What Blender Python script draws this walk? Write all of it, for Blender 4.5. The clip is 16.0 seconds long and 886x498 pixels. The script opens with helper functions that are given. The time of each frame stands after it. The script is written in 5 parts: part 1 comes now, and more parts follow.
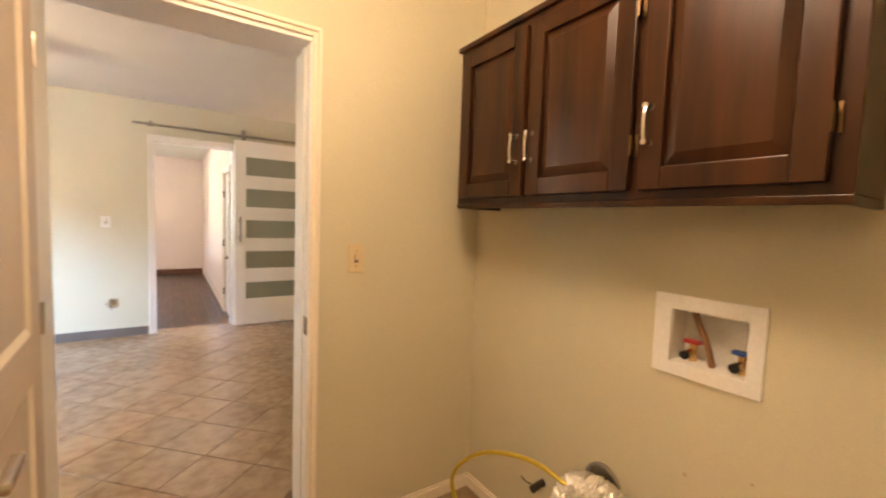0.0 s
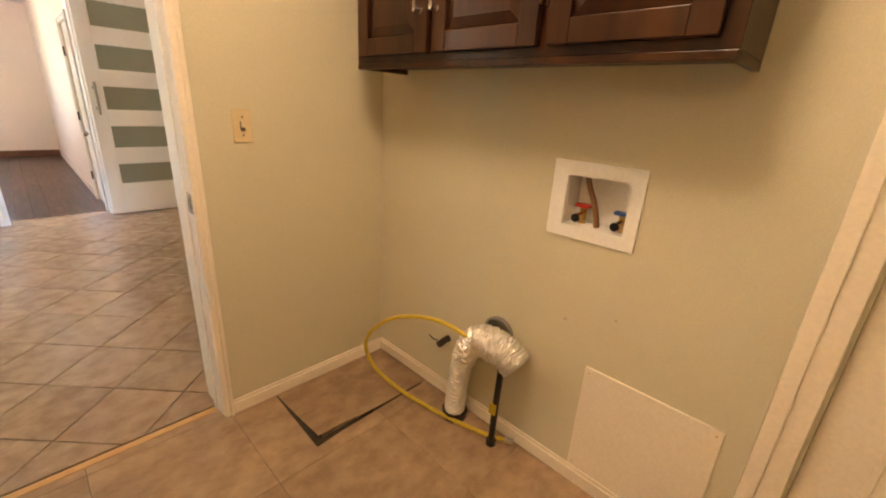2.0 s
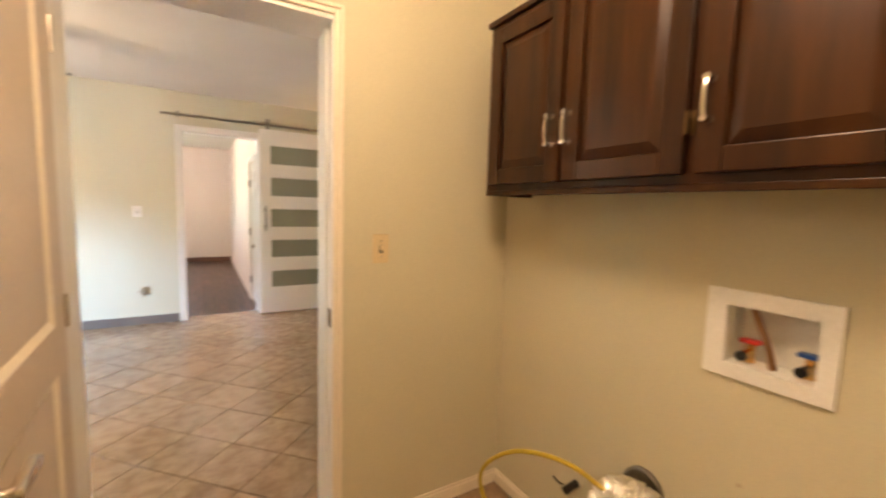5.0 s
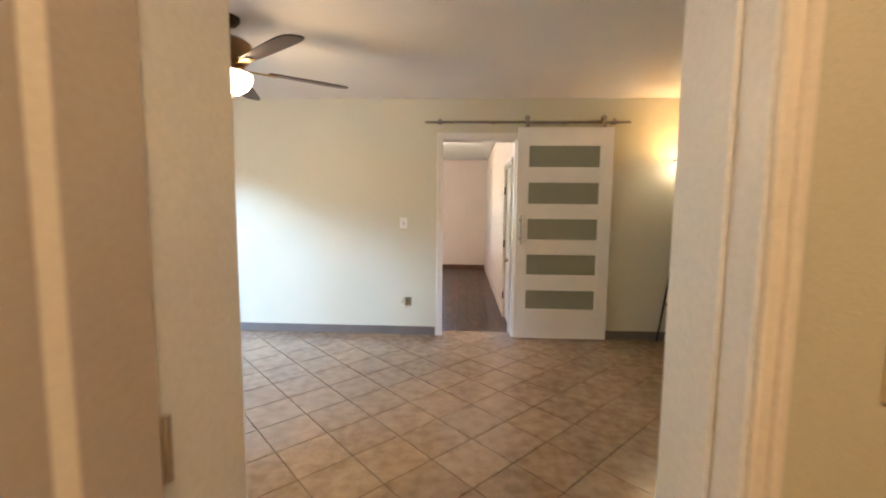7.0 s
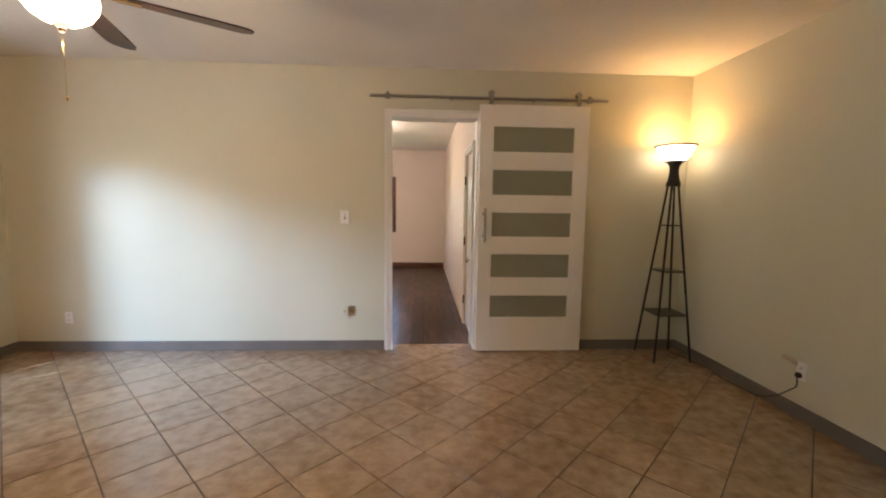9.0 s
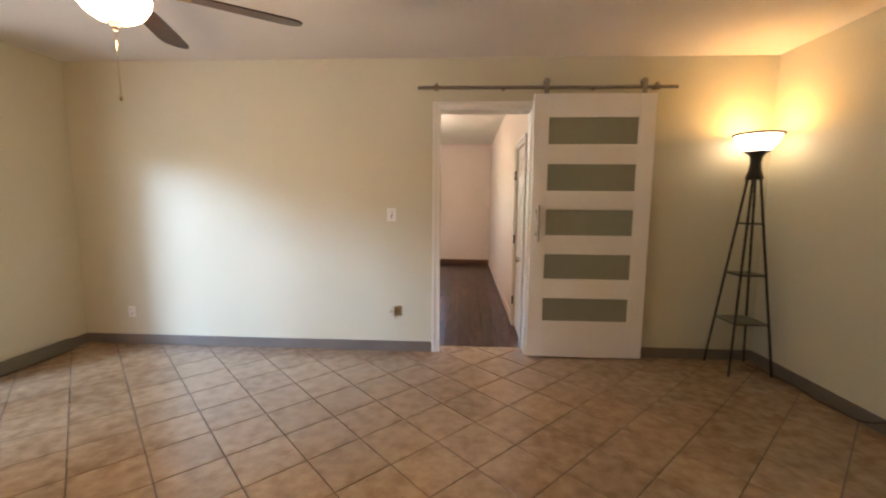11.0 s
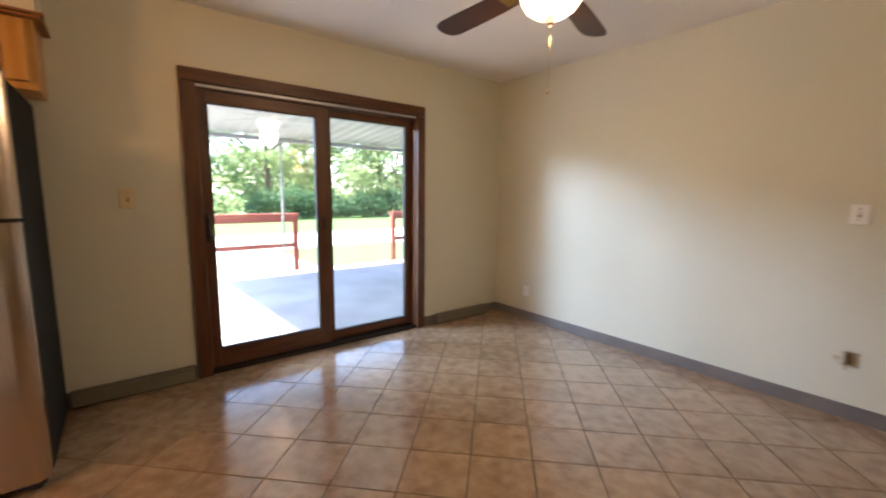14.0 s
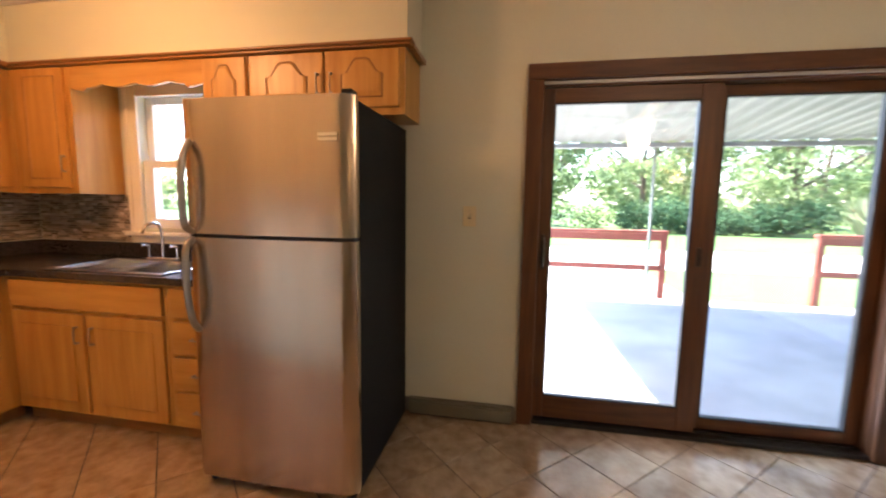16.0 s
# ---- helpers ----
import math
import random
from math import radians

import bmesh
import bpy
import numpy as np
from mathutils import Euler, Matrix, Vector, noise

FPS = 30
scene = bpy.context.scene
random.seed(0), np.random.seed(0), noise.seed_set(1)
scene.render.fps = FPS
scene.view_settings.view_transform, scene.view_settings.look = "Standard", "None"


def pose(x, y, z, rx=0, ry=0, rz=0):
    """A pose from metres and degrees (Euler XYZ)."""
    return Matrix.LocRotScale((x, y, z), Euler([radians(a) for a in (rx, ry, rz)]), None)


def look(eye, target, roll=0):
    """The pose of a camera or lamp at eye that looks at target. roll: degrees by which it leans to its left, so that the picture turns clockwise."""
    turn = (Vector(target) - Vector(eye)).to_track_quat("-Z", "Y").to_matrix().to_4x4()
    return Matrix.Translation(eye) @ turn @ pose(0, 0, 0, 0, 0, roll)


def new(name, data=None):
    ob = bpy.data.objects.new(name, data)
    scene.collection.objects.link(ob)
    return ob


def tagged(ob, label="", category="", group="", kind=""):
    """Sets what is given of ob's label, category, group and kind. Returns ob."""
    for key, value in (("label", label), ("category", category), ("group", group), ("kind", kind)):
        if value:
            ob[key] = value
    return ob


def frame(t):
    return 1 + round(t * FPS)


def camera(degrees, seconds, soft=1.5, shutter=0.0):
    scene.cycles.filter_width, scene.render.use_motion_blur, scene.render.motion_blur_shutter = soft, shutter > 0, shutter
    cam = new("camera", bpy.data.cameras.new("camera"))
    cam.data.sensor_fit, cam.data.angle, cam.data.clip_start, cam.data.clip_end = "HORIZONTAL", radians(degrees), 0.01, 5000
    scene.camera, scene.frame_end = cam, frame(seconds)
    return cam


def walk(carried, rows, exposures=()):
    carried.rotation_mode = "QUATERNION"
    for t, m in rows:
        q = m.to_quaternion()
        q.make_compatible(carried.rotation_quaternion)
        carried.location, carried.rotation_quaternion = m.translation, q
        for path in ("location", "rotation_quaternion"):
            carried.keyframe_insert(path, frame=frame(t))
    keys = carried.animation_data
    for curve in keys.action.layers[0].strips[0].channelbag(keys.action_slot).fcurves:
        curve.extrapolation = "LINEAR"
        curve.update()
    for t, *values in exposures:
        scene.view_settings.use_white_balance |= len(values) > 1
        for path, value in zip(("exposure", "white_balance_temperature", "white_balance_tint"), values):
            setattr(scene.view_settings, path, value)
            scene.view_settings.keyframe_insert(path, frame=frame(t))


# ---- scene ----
cam = camera(94.6, 16.0, 2.0, 0.4)
EXPOSURES = [(0, 4.5, 5850, 13), (5.2, 4.5, 5750, 11), (7.3, 3.8, 5800, 11), (8.2, 3.5, 5950, 13), (10.5, 3.7, 6400, 17), (11.5, 3.45, 6300, 17), (13.5, 3.35, 6350, 19), (15, 3.45, 6250, 18), (16, 3.55, 6250, 20)]
PATH = [
    (0, (0.246, -0.19, 1.305), (1.357, 1.468, 1.17), 2.0),
    (0.5, (0.275, -0.186, 1.312), (1.608, 1.298, 1.168), 2.4),
    (1, (0.293, -0.185, 1.307), (1.726, 1.192, 1.087), 2.5),
    (1.5, (0.297, -0.182, 1.277), (1.707, 1.156, 0.809), 2.9),
    (2, (0.297, -0.186, 1.253), (1.663, 1.115, 0.59), 3.4),
    (2.5, (0.299, -0.183, 1.246), (1.663, 1.118, 0.577), 3.4),
    (3, (0.299, -0.183, 1.263), (1.688, 1.163, 0.754), 2.9),
    (3.5, (0.304, -0.184, 1.282), (1.705, 1.201, 0.936), 2.6),
    (4, (0.298, -0.177, 1.302), (1.688, 1.245, 1.085), 2.5),
    (4.5, (0.303, -0.154, 1.309), (1.607, 1.353, 1.142), 2.2),
    (5, (0.271, -0.112, 1.305), (1.288, 1.599, 1.108), 1.7),
    (5.2, (0.288, -0.069, 1.297), (1.086, 1.75, 1.066), 1.4),
    (7.3, (0.349, 1.027, 1.312), (0.215, 3.014, 1.125), 0.8),
    (7.5, (0.367, 1.126, 1.311), (0.214, 3.111, 1.119), 0.9),
    (8, (0.387, 1.29, 1.244), (0.307, 3.281, 1.072), 0.9),
    (10.3, (0.364, 1.666, 1.347), (0.564, 3.639, 1.087), 0.7),
    (10.5, (0.355, 1.671, 1.334), (0.464, 3.652, 1.08), 0.6),
    (11, (0.325, 1.673, 1.301), (0.223, 3.657, 1.068), 0.5),
    (11.5, (0.323, 1.684, 1.28), (-0.018, 3.642, 1.057), 0.3),
    (12, (0.296, 1.702, 1.28), (-0.279, 3.603, 1.044), 0.2),
    (12.5, (0.273, 1.711, 1.293), (-0.522, 3.527, 1.031), 0.1),
    (13, (0.273, 1.74, 1.279), (-0.766, 3.426, 1.004), 0.0),
    (13.5, (0.232, 1.772, 1.291), (-1.067, 3.265, 1.003), -0.1),
    (14, (0.071, 1.864, 1.268), (-1.486, 3.093, 1.005), 0.6),
    (14.5, (-0.116, 1.955, 1.312), (-1.904, 2.807, 1.033), 1.1),
    (15, (-0.295, 2.089, 1.285), (-2.245, 2.454, 1.03), 1.4),
    (15.5, (-0.493, 2.175, 1.28), (-2.478, 2.159, 1.03), 1.1),
    (16, (-0.701, 2.199, 1.31), (-2.653, 1.83, 1.078), 0.8),
]
walk(cam, [(t, look(eye, target, roll)) for t, eye, target, roll in PATH], EXPOSURES)

# ---- light ----
SUN_DIR = Vector((0.06, 0.42, -0.905))
world = bpy.data.worlds.new("world")
scene.world = world
world.use_nodes = True
wn = world.node_tree.nodes
sky = wn.new("ShaderNodeTexSky")
sky.sky_type, sky.sun_disc = "NISHITA", False
sky.sun_elevation, sky.sun_rotation = math.asin(0.905), math.atan2(-0.06, -0.42)
world.node_tree.links.new(sky.outputs[0], wn["Background"].inputs[0])
wn["Background"].inputs[1].default_value = 0.15
sun = new("sun", bpy.data.lights.new("sun", "SUN"))
sun.data.energy, sun.data.angle, sun.data.color = 5.0, radians(0.6), (1.0, 0.94, 0.84)
sun.matrix_basis = look((0, 0, 20), Vector((0, 0, 20)) + SUN_DIR)


def point_lamp(name, place, watts, colour, radius):
    ob = new(name, bpy.data.lights.new(name, "POINT"))
    ob.data.energy, ob.data.color, ob.data.shadow_soft_size = watts, colour, radius
    ob.location = place
    return ob


# added lamp out of view, standing in for bright sky south of the patio
sky_fill = new("sky_fill_light", bpy.data.lights.new("sky_fill_light", "AREA"))
sky_fill.data.shape, sky_fill.data.size, sky_fill.data.size_y = "RECTANGLE", 1.9, 0.9
sky_fill.data.energy, sky_fill.data.color = 80, (0.50, 0.72, 1.0)
sky_fill.matrix_basis = look((-6.35, -0.60, 3.02), (-1.55, 5.1, 0.7))

WARM = (1.0, 0.60, 0.25)
point_lamp("floor_lamp_bulb", (2.48, 4.885, 1.80), 0.60, (1.0, 0.47, 0.085), 0.05)
point_lamp("fan_bulb", (-1.076, 3.324, 1.93), 2.0, (1.0, 0.72, 0.42), 0.10)
point_lamp("kitchen_bulb", (-1.75, 0.20, 2.25), 3.9, (1.0, 0.50, 0.185), 0.10)
point_lamp("laundry_bulb", (0.50, 0.34, 2.30), 2.8, (1.0, 0.66, 0.36), 0.20)
point_lamp("hall_bulb", (-0.6, 7.4, 2.2), 5.8, (1.0, 0.79, 0.60), 0.12)


# ---- materials ----
def nodes_of(name):
    m = bpy.data.materials.new(name)
    m.use_nodes = True
    return m, m.node_tree.nodes, m.node_tree.links, m.node_tree.nodes["Principled BSDF"]


def mat(name, a, b=None, rough=0.5, metal=0.0, scale=6.0, bump=0.0, fine=120.0, stretch=(1, 1, 1), vary=0.0, island=False, spec=0.5, detail=5.0, rough_vary=0.0, turn=(0, 0, 0), depth=0.004):
    """Two colours mixed by a coarse noise, a fine grain on top, a bump, and a change from piece to piece."""
    m, n, l, p = nodes_of(name)
    b = b or a
    tc, mp = n.new("ShaderNodeTexCoord"), n.new("ShaderNodeMapping")
    mp.inputs["Scale"].default_value = stretch
    mp.inputs["Rotation"].default_value = [radians(a) for a in turn]
    l.new(tc.outputs["Object"], mp.inputs[0])
    vec = mp.outputs[0]
    big, small = n.new("ShaderNodeTexNoise"), n.new("ShaderNodeTexNoise")
    info = n.new("ShaderNodeNewGeometry" if island else "ShaderNodeObjectInfo")
    rand = info.outputs["Random Per Island" if island else "Random"]
    if vary:
        add, mul = n.new("ShaderNodeVectorMath"), n.new("ShaderNodeMath")
        mul.operation, mul.inputs[1].default_value = "MULTIPLY", 37.0
        l.new(rand, mul.inputs[0])
        l.new(vec, add.inputs[0]), l.new(mul.outputs[0], add.inputs[1])
        vec = add.outputs[0]
    for node, s, d in ((big, scale, detail), (small, fine, 3.0)):
        node.inputs["Scale"].default_value, node.inputs["Detail"].default_value = s, d
        l.new(vec, node.inputs["Vector"])
    ramp = n.new("ShaderNodeValToRGB")
    ramp.color_ramp.elements[0].position, ramp.color_ramp.elements[1].position = 0.32, 0.68
    ramp.color_ramp.elements[0].color, ramp.color_ramp.elements[1].color = (*a, 1), (*b, 1)
    l.new(big.outputs[0], ramp.inputs[0])
    hsv = n.new("ShaderNodeHueSaturation")
    l.new(ramp.outputs[0], hsv.inputs["Color"])
    val = n.new("ShaderNodeMapRange")
    val.inputs[3].default_value, val.inputs[4].default_value = 0.9, 1.1
    l.new(small.outputs[0], val.inputs[0])
    out = val.outputs[0]
    if vary:
        rr, mm = n.new("ShaderNodeMapRange"), n.new("ShaderNodeMath")
        rr.inputs[3].default_value, rr.inputs[4].default_value = 1 - vary, 1 + vary
        mm.operation = "MULTIPLY"
        l.new(rand, rr.inputs[0]), l.new(rr.outputs[0], mm.inputs[0]), l.new(out, mm.inputs[1])
        out = mm.outputs[0]
    l.new(out, hsv.inputs["Value"])
    l.new(hsv.outputs[0], p.inputs["Base Color"])
    p.inputs["Roughness"].default_value, p.inputs["Metallic"].default_value = rough, metal
    p.inputs["Specular IOR Level"].default_value = spec
    if rough_vary:
        rv = n.new("ShaderNodeMapRange")
        rv.inputs[3].default_value, rv.inputs[4].default_value = rough - rough_vary, rough + rough_vary
        l.new(big.outputs[0], rv.inputs[0]), l.new(rv.outputs[0], p.inputs["Roughness"])
    if bump:
        bp = n.new("ShaderNodeBump")
        bp.inputs["Strength"].default_value, bp.inputs["Distance"].default_value = bump, depth
        l.new(small.outputs[0], bp.inputs["Height"]), l.new(bp.outputs[0], p.inputs["Normal"])
    return m


def glow(name, colour, strength, rough=0.3):
    m, n, l, p = nodes_of(name)
    p.inputs["Base Color"].default_value = (0.9, 0.86, 0.78, 1)
    p.inputs["Emission Color"].default_value, p.inputs["Emission Strength"].default_value = (*colour, 1), strength
    p.inputs["Roughness"].default_value = rough
    return m


def pane_material(name, tint, gloss):
    m, n, l, p = nodes_of(name)
    tr, gl, mix = n.new("ShaderNodeBsdfTransparent"), n.new("ShaderNodeBsdfGlossy"), n.new("ShaderNodeMixShader")
    tr.inputs[0].default_value, gl.inputs["Roughness"].default_value, mix.inputs[0].default_value = (*tint, 1), 0.02, gloss
    l.new(tr.outputs[0], mix.inputs[1]), l.new(gl.outputs[0], mix.inputs[2])
    l.new(mix.outputs[0], n["Material Output"].inputs[0])
    return m


def leaf_material(name, a, b):
    m, n, l, p = nodes_of(name)
    geo, ramp = n.new("ShaderNodeNewGeometry"), n.new("ShaderNodeValToRGB")
    ramp.color_ramp.elements[0].color, ramp.color_ramp.elements[1].color = (*a, 1), (*b, 1)
    l.new(geo.outputs["Random Per Island"], ramp.inputs[0])
    df, tl, mix = n.new("ShaderNodeBsdfDiffuse"), n.new("ShaderNodeBsdfTranslucent"), n.new("ShaderNodeMixShader")
    mix.inputs[0].default_value = 0.45
    l.new(ramp.outputs[0], df.inputs[0]), l.new(ramp.outputs[0], tl.inputs[0])
    l.new(df.outputs[0], mix.inputs[1]), l.new(tl.outputs[0], mix.inputs[2])
    l.new(mix.outputs[0], n["Material Output"].inputs[0])
    return m


M_WALL = mat("sage_cream_paint", (0.590, 0.570, 0.440), (0.616, 0.594, 0.464), 0.55, scale=1.3, bump=0.25, fine=260)
M_LAUNDRY = mat("laundry_paint", (0.60, 0.558, 0.40), (0.63, 0.583, 0.42), 0.5, scale=1.5, bump=0.25, fine=260)
M_HALLWALL = mat("hall_paint", (0.66, 0.55, 0.455), (0.69, 0.58, 0.485), 0.55, scale=1.5, bump=0.2, fine=240)
M_CEIL = mat("ceiling_paint", (0.72, 0.68, 0.62), (0.76, 0.72, 0.66), 0.8, scale=2.0, bump=0.6, fine=150)
M_WHITE = mat("white_trim_paint", (0.78, 0.76, 0.72), (0.82, 0.80, 0.76), 0.35, scale=3, bump=0.08, fine=90)
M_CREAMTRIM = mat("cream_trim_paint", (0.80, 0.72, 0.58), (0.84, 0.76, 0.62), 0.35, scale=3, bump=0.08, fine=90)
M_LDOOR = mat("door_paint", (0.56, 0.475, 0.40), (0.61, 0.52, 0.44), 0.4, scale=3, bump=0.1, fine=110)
M_TILE = mat("glazed_floor_tile", (0.265, 0.168, 0.096), (0.40, 0.284, 0.177), 0.18, scale=13, bump=0.08, fine=90, vary=0.08, spec=1.0, rough_vary=0.05, detail=8)
M_TILE.node_tree.nodes["Principled BSDF"].inputs["IOR"].default_value = 1.7
M_GROUT = mat("grout", (0.045, 0.033, 0.025), (0.085, 0.064, 0.05), 0.9, scale=9, bump=0.4)
M_BASE = mat("taupe_baseboard", (0.135, 0.115, 0.10), (0.165, 0.14, 0.12), 0.45, scale=4, bump=0.1)
M_HEATER = mat("olive_metal_cover", (0.14, 0.125, 0.085), (0.17, 0.15, 0.105), 0.5, scale=4)
M_SLIDER = mat("reddish_stained_wood", (0.060, 0.0205, 0.006), (0.122, 0.045, 0.014), 0.38, scale=5, stretch=(6, 6, 0.6), bump=0.15, fine=40)
M_SLIDERH = mat("reddish_stained_wood_flat", (0.060, 0.0205, 0.006), (0.122, 0.045, 0.014), 0.38, scale=5, stretch=(6, 0.6, 6), bump=0.15, fine=40)
M_GASKET = mat("black_rubber", (0.012, 0.011, 0.010), rough=0.6)
M_TRACK = mat("aluminium_track", (0.45, 0.44, 0.42), rough=0.4, metal=0.8)
M_DARKWOOD = mat("dark_stained_oak", (0.013, 0.0042, 0.0011), (0.056, 0.0190, 0.0042), 0.30, spec=0.28, scale=2.4, stretch=(8, 8, 0.7), bump=0.15, fine=22, detail=7)
M_HONEY = mat("honey_maple", (0.40, 0.180, 0.032), (0.54, 0.285, 0.066), 0.35, scale=2.6, stretch=(7, 7, 0.6), bump=0.1, fine=26, detail=6)
M_HONEYH = mat("honey_maple_flat", (0.40, 0.180, 0.032), (0.54, 0.285, 0.066), 0.35, scale=2.6, stretch=(7, 0.6, 7), bump=0.1, fine=26, detail=6)
M_CROWN = mat("crown_wood", (0.22, 0.092, 0.024), (0.31, 0.14, 0.042), 0.35, scale=3, stretch=(7, 0.6, 7))
M_CHROME = mat("brushed_nickel", (0.72, 0.68, 0.62), rough=0.22, metal=1.0)
M_STEELBAR = mat("brushed_steel", (0.33, 0.31, 0.28), (0.38, 0.36, 0.33), 0.32, 1.0, scale=20)
M_STEEL = mat("stainless_steel", (0.45, 0.365, 0.29), (0.56, 0.455, 0.36), 0.22, 1.0, scale=1.2, stretch=(1, 4, 0.45), turn=(22, 0, 0), fine=2.0, bump=0.6, depth=0.006, rough_vary=0.04)
M_SINK = mat("sink_steel", (0.62, 0.61, 0.60), rough=0.22, metal=1.0)
M_FRIDGESIDE = mat("fridge_side_grey", (0.011, 0.010, 0.010), (0.014, 0.013, 0.012), 0.65, spec=0.08, scale=8, bump=0.35, fine=420)
M_BLACK = mat("black_metal", (0.018, 0.015, 0.013), rough=0.42, metal=0.3)
M_BRONZE = mat("dark_bronze", (0.045, 0.032, 0.024), (0.06, 0.043, 0.032), 0.38, 0.7, scale=12)
M_MOTOR = mat("antique_bronze", (0.22, 0.15, 0.09), (0.28, 0.19, 0.12), 0.28, 0.9, scale=12)
M_BLADE = mat("walnut_blade", (0.022, 0.008, 0.005), (0.050, 0.018, 0.010), 0.4, scale=5, bump=0.1, fine=30)
M_OLDBRASS = mat("aged_brass", (0.13, 0.08, 0.035), rough=0.45, metal=1.0)
M_BRASS = mat("brass", (0.70, 0.47, 0.18), rough=0.25, metal=1.0)
M_FROST = mat("frosted_glass", (0.245, 0.258, 0.195), (0.27, 0.283, 0.215), 0.30, scale=2, spec=0.6)
M_SHELFGLASS = mat("green_shelf_glass", (0.16, 0.17, 0.13), rough=0.1)
M_COUNTER = mat("dark_laminate", (0.022, 0.017, 0.015), (0.05, 0.04, 0.036), 0.22, scale=60, fine=300)
M_MOSAIC = mat("mosaic_glass_stone", (0.16, 0.10, 0.06), (0.50, 0.42, 0.33), 0.25, scale=3, vary=0.55, island=True)
M_PLATE = mat("ivory_plastic", (0.66, 0.54, 0.31), rough=0.35)
M_PLATEW = mat("white_plastic", (0.80, 0.79, 0.76), rough=0.35)
M_HOLE = mat("dark_void", (0.008, 0.007, 0.006), rough=0.9)
M_UNDERLAY = mat("dark_underlay", (0.022, 0.016, 0.011), (0.05, 0.037, 0.026), 0.8, scale=30, bump=0.4)
M_RAW = mat("raw_drywall", (0.42, 0.34, 0.23), (0.62, 0.53, 0.38), 0.9, scale=60, bump=0.5)
M_VINYL = mat("brown_vinyl_tile", (0.245, 0.162, 0.092), (0.39, 0.272, 0.158), 0.42, scale=12, bump=0.12, fine=60, vary=0.07, detail=9, stretch=(1, 1.3, 1))
M_FOIL = mat("crumpled_foil", (0.82, 0.80, 0.76), (0.90, 0.88, 0.84), 0.34, 1.0, scale=25, bump=0.9, fine=55)
M_YELLOW = mat("yellow_hose", (0.50, 0.37, 0.012), (0.56, 0.42, 0.018), 0.4, scale=30)
M_RED = mat("red_plastic", (0.38, 0.02, 0.015), rough=0.35)
M_BLUE = mat("blue_plastic", (0.015, 0.07, 0.30), rough=0.35)
M_COPPER = mat("dull_copper", (0.30, 0.17, 0.09), rough=0.45, metal=0.7)
M_GREYWOOD = mat("threshold_strip", (0.50, 0.30, 0.10), (0.58, 0.36, 0.14), 0.5, scale=20)
M_PLANK = mat("dark_laminate_plank", (0.012, 0.0055, 0.0035), (0.095, 0.043, 0.026), 0.28, spec=0.2, scale=3.5, stretch=(9, 0.8, 1), bump=0.12, fine=30, vary=0.38, detail=7)
M_BROWNBASE = mat("brown_baseboard", (0.10, 0.042, 0.02), (0.14, 0.06, 0.03), 0.4, scale=5)
M_CONC = mat("patio_concrete", (0.21, 0.205, 0.215), (0.30, 0.295, 0.305), 0.8, scale=1.6, bump=0.4, fine=60, detail=8)
M_REDPAINT = mat("red_brown_paint", (0.20, 0.045, 0.03), (0.27, 0.065, 0.045), 0.6, scale=6, bump=0.2)
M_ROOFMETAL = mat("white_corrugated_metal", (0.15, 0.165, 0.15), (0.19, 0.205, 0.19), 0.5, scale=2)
M_GUTTER = mat("grey_gutter", (0.22, 0.22, 0.23), rough=0.5)
M_GRAVEL = mat("pale_dry_gravel", (0.50, 0.47, 0.42), (0.62, 0.58, 0.52), 0.9, scale=1.2, bump=0.5, fine=30, detail=8)
M_GRASS = mat("lawn", (0.030, 0.080, 0.015), (0.062, 0.125, 0.027), 0.9, scale=0.35, bump=0.6, fine=14, detail=8)
M_LEAF = leaf_material("sunlit_leaves", (0.12, 0.19, 0.09), (0.25, 0.32, 0.15))
M_LEAFD = leaf_material("hedge_leaves", (0.04, 0.09, 0.05), (0.08, 0.15, 0.08))
M_PLUME = leaf_material("pale_plumes", (0.16, 0.20, 0.11), (0.30, 0.32, 0.21))
M_BARK = mat("bark", (0.05, 0.035, 0.025), (0.10, 0.075, 0.055), 0.9, scale=8, bump=0.8, fine=20)
M_PANE = pane_material("clear_glass", (0.97, 0.98, 0.97), 0.07)
M_BOWL = glow("lit_bowl_glass", (1.0, 0.70, 0.40), 1.5)
M_UPLIGHT = glow("lit_uplight_glass", (1.0, 0.74, 0.46), 0.75)
M_DOME = glow("lit_dome_glass", (1.0, 0.66, 0.36), 1.0)


# ---- building helpers ----
def box(bm, x0, x1, y0, y1, z0, z1, bevel=0.0):
    vs = [bm.verts.new((x, y, z)) for x in (x0, x1) for y in (y0, y1) for z in (z0, z1)]
    fs = [bm.faces.new([vs[i] for i in q]) for q in ((0, 1, 3, 2), (4, 6, 7, 5), (0, 4, 5, 1), (2, 3, 7, 6), (0, 2, 6, 4), (1, 5, 7, 3))]
    if bevel:
        es = list({e for f in fs for e in f.edges})
        bmesh.ops.bevel(bm, geom=es, offset=bevel, segments=2, affect="EDGES", profile=0.5)
    return bm


def boxes(*dims, bevel=0.0):
    bm = bmesh.new()
    for d in dims:
        box(bm, *d, bevel=bevel)
    return bm


